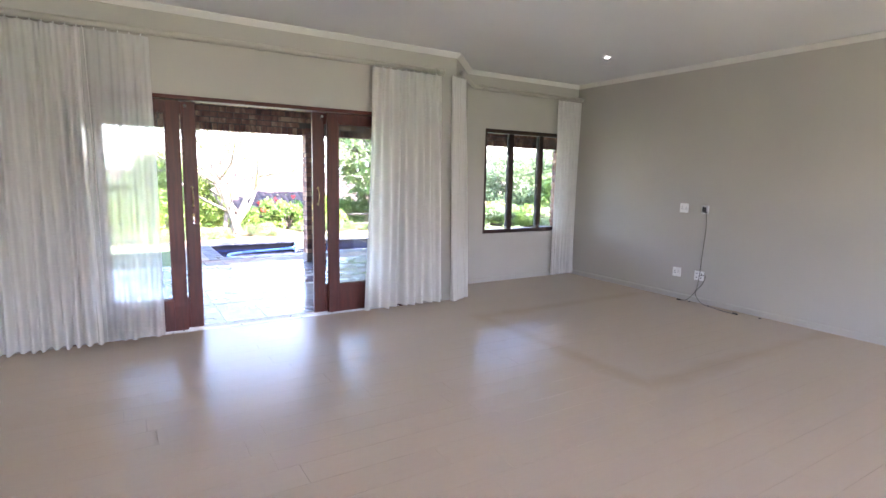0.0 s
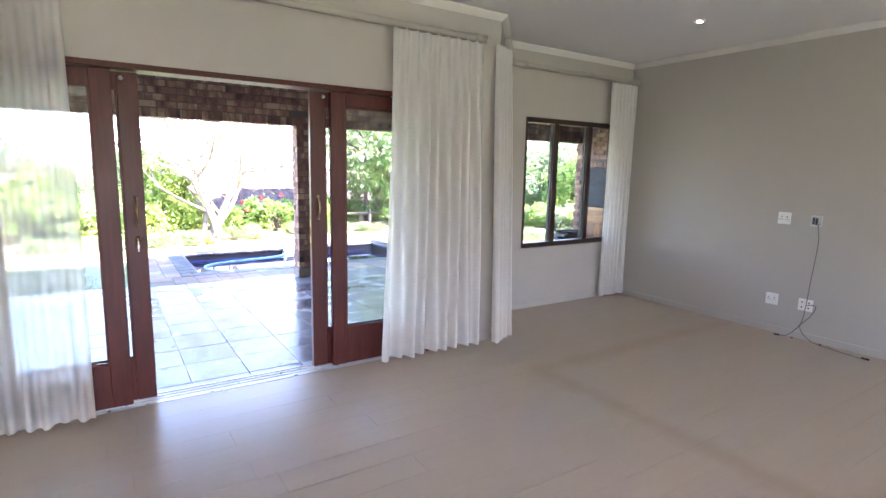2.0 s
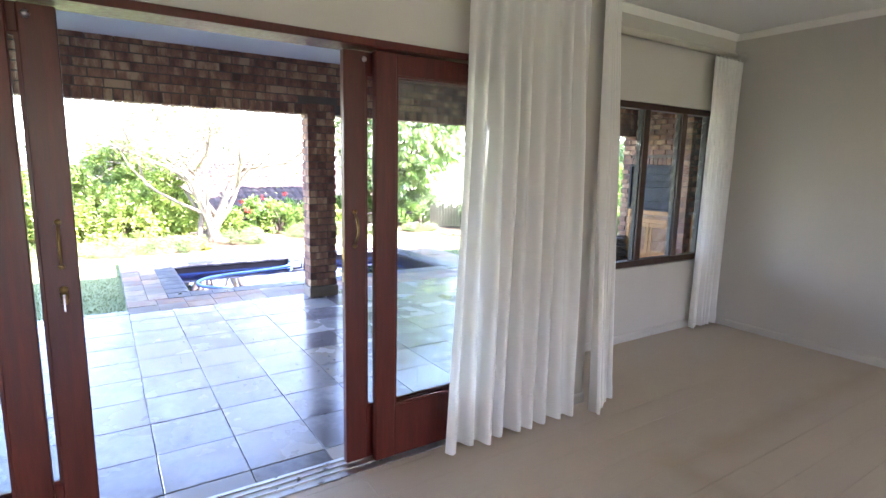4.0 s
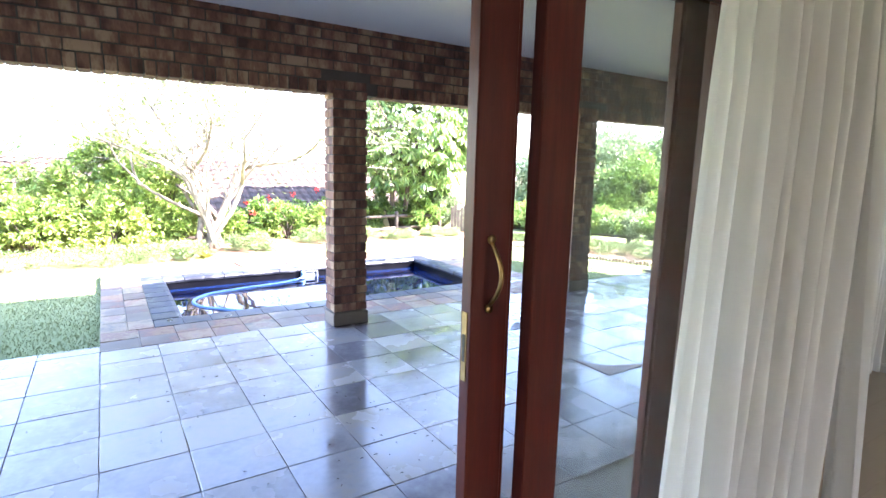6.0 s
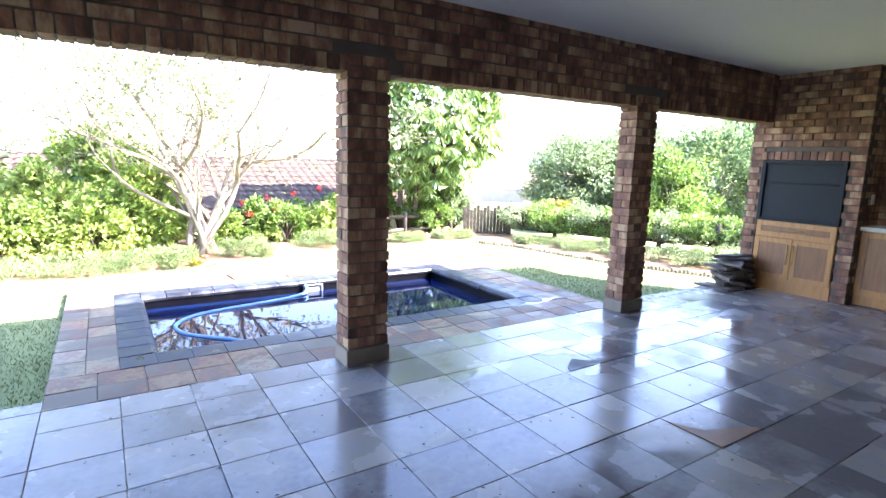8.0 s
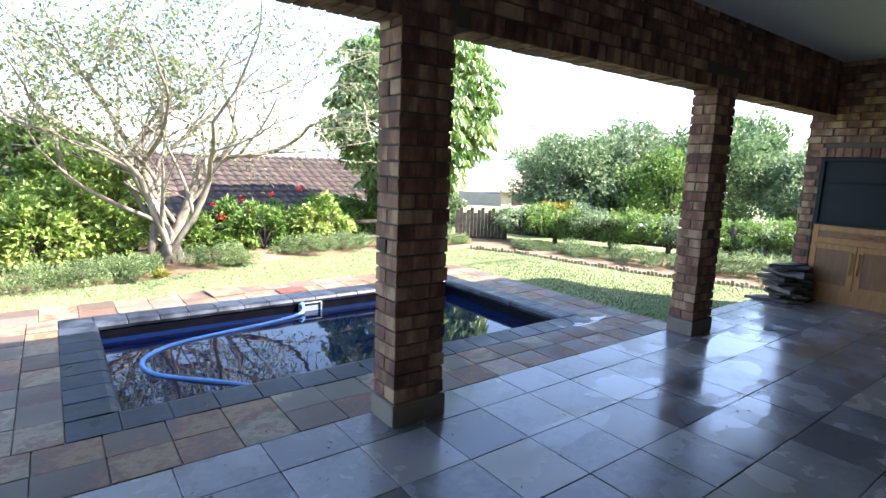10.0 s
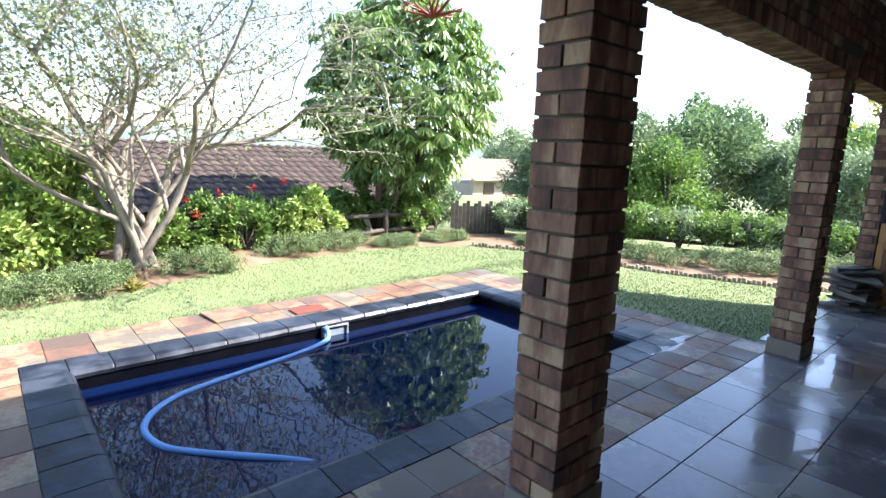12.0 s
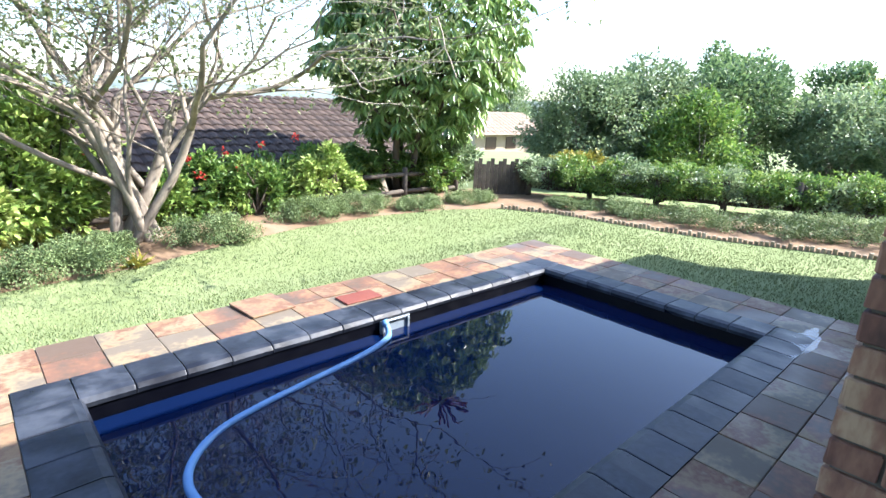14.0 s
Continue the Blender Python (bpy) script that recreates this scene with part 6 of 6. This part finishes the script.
def tiled_slope(parent, x0, x1, y0, z0, y1, z1, mat, step_x, step_s):
    """A roof slope of lapped tiles in rows, joined."""
    length = math.hypot(y1 - y0, z1 - z0)
    dy, dz = (y1 - y0) / length, (z1 - z0) / length
    ny_, nz_ = -dz, dy
    if nz_ < 0:
        ny_, nz_ = -ny_, -nz_
    v, f = [], []
    s = 0.0
    while s < length:
        x = x0
        while x < x1:
            n = len(v)
            for k, (fx, lift) in enumerate(((0.0, 0.0), (0.3, 0.035), (0.6, 0.035), (1.0, 0.0))):
                for e, extra in ((s, 0.03), (min(length, s + step_s * 1.15), 0.0)):
                    v.append((x + fx * step_x, y0 + dy * e + ny_ * (lift + extra), z0 + dz * e + nz_ * (lift + extra)))
            for k in range(3):
                f.append((n + 2 * k, n + 2 * k + 2, n + 2 * k + 3, n + 2 * k + 1))
            x += step_x
        s += step_s
    ob = mesh_from("roof_tiles", v, f, mat, parent)
    ob["kind"] = "stuff"
    return ob


house = thing("house", (0, 0, 0), "low neighbouring house with a weathered brown tiled roof", "house")
part("roof", prism([(-3.5, 20.0), (11.5, 20.0), (11.5, 23.5), (-3.5, 23.5)], 0, 0.05), M_DARKWOOD, house).matrix_basis = Matrix.Translation((0, 0, -0.02)) @ Matrix.Translation((0, 20, 0)) @ Matrix.Rotation(math.atan2(1.4, 3.5), 4, "X") @ Matrix.Translation((0, -20, 0))
tiled_slope(house, -3.6, 11.5, 19.9, 0.0, 23.6, 1.45, M_ROOF1, 0.26, 0.34)
tiled_slope(house, -3.6, 11.5, 27.2, 0.0, 23.6, 1.45, M_ROOF1, 0.26, 0.34)
part("wall", box(-3.3, 20.6, -2.4, 2.3, 20.85, 0.1), M_WALL1, house, "pale rendered wall")
part("wall", box(3.2, 21.4, -2.4, 11.2, 21.65, 0.3), M_WALL1, house, "pale rendered wall")
part("wall", box(11.0, 21.65, -2.4, 11.25, 26.8, 0.4), M_WALL1, house)
part("wall", box(-3.3, 26.6, -2.4, 11.0, 26.8, 0.3), M_WALL1, house)
part("post", box(2.9, 20.4, -2.4, 3.1, 20.6, 0.05), M_DARKWOOD, house)
for x in (1.2, 4.6):
    wdw = part("window", box(x, 20.56 if x < 3 else 21.36, -0.9, x + 0.7, 20.6 if x < 3 else 21.4, -0.1), M_DARKWOOD, house)
    pn = part("pane", box(x + 0.05, 20.55 if x < 3 else 21.35, -0.85, x + 0.65, 20.558 if x < 3 else 21.358, -0.15), M_GLASS, wdw)

house2 = thing("house", (27.5, 33.0, 0), "distant house with a pale tiled roof and a brick gable", "house")
tiled_slope(house2, -3.6, 3.2, -2.6, -0.15, 0.2, 1.15, M_ROOF2, 0.4, 0.45)
part("wall", box(-3.3, -2.1, -3.4, 3.0, -1.9, 0.05), M_WALL1, house2)
part("wall", box(-3.3, -1.9, -3.4, 3.0, 2.6, -0.3), M_WALL1, house2)
for x in (-2.4, -0.6, 1.2):
    part("window", box(x, -2.14, -0.95, x + 0.9, -2.1, -0.25), M_DARKWOOD, house2)
gable = bmesh.new()
gv = [gable.verts.new(p) for p in ((2.6, -4.0, -3.4), (5.6, -4.0, -3.4), (5.6, -4.0, -0.2), (4.1, -4.0, 0.75), (2.6, -4.0, -0.2))]
gw = [gable.verts.new((v.co.x, -0.5, v.co.z)) for v in gv]
gable.faces.new(gv), gable.faces.new(gw)
for i in range(5):
    gable.faces.new((gv[i], gv[(i + 1) % 5], gw[(i + 1) % 5], gw[i]))
bmesh.ops.recalc_face_normals(gable, faces=gable.faces)
part("gable", gable, M_BRICK, house2, "red brick gable")
bm = bmesh.new()
for s in (-1, 1):
    add_box(bm, -1.95, -2.0, -0.04, 0.05, 2.0, 0.04, 0.0, Matrix.Translation((4.1, -2.3, 0.84)) @ Matrix.Rotation(radians(32 if s < 0 else 180 - 32), 4, "Y").inverted() if False else Matrix.Translation((4.1, -2.3, 0.84)) @ Matrix.Rotation(radians(0 if s < 0 else 180), 4, "Z") @ Matrix.Rotation(radians(-32), 4, "Y"))
part("gable_roof", bm, M_ROOF2, house2)

# ---- far hills ----
M_HILL = material("hazy_hills", [(0.10, 0.135, 0.12), (0.16, 0.19, 0.175), (0.22, 0.24, 0.23)], scale=0.02, rough=1.0, bump=0.0, fine=0.15, spec=0.0)
verts, faces = [], []
for k in range(121):
    a = 2 * math.pi * k / 120
    h = 16 + 10 * noise.noise(Vector((math.cos(a) * 3, math.sin(a) * 3, 0.5))) + 3 * noise.noise(Vector((math.cos(a) * 14, math.sin(a) * 14, 2.5)))
    for r, z in ((620, -6), (700, h * 0.7), (800, h), (860, -6)):
        verts.append((r * math.cos(a), r * math.sin(a), z))
for k in range(120):
    for j in range(3):
        faces.append((k * 4 + j, k * 4 + j + 1, k * 4 + j + 5, k * 4 + j + 4))
tagged(mesh_from("backdrop", verts, faces, M_HILL, None, True), "low hazy hills on the horizon", "hills", "", "structure")


# ---- laminate planks ----
PW, PLN = 0.192, 1.285
PLANKS = [piece_mesh("plank", PLN - 0.0012, PW - 0.0012, 0.012, M_PLANK, 0.0, 0.0, s) for s in range(1)]
plank_rnd = random.Random(31)
near_n, far_planks = 0, []
rows_n = int((Y_BAY + 0.05 - Y_B) / PW) + 1
for r in range(rows_n):
    y = Y_BAY + 0.04 - (r + 0.5) * PW
    x = X_L - plank_rnd.uniform(0, PLN)
    while x < X_R + 0.1:
        a, b = max(x, X_L - 0.05), min(x + PLN, X_R + 0.1)
        if y > Y_IN + 0.10:
            a = max(a, 3.9 + (y - Y_IN - 0.1) * 0.9)
        if b - a > 0.03:
            if y > 0.6 and near_n < 290 and b > -1.2:
                ob = lay("plank", PLANKS[0], ((a + b) / 2, y, -0.006), floor_in)
                ob.scale.x = (b - a) / PLN
                near_n += 1
            else:
                far_planks.append((a, b, y))
        x += PLN
verts, faces = [], []
for a, b, y in far_planks:
    n = len(verts)
    y0, y1 = y - PW / 2 + 0.0006, y + PW / 2 - 0.0006
    verts += [(a, y0, 0), (b - 0.0012, y0, 0), (b - 0.0012, y1, 0), (a, y1, 0), (a, y0, -0.011), (b - 0.0012, y0, -0.011), (b - 0.0012, y1, -0.011), (a, y1, -0.011)]
    faces += [(n, n + 1, n + 2, n + 3), (n, n + 4, n + 5, n + 1), (n + 1, n + 5, n + 6, n + 2), (n + 2, n + 6, n + 7, n + 3), (n + 3, n + 7, n + 4, n)]
mesh_from("far_planks", verts, faces, M_PLANK, floor_in)["kind"] = "stuff"
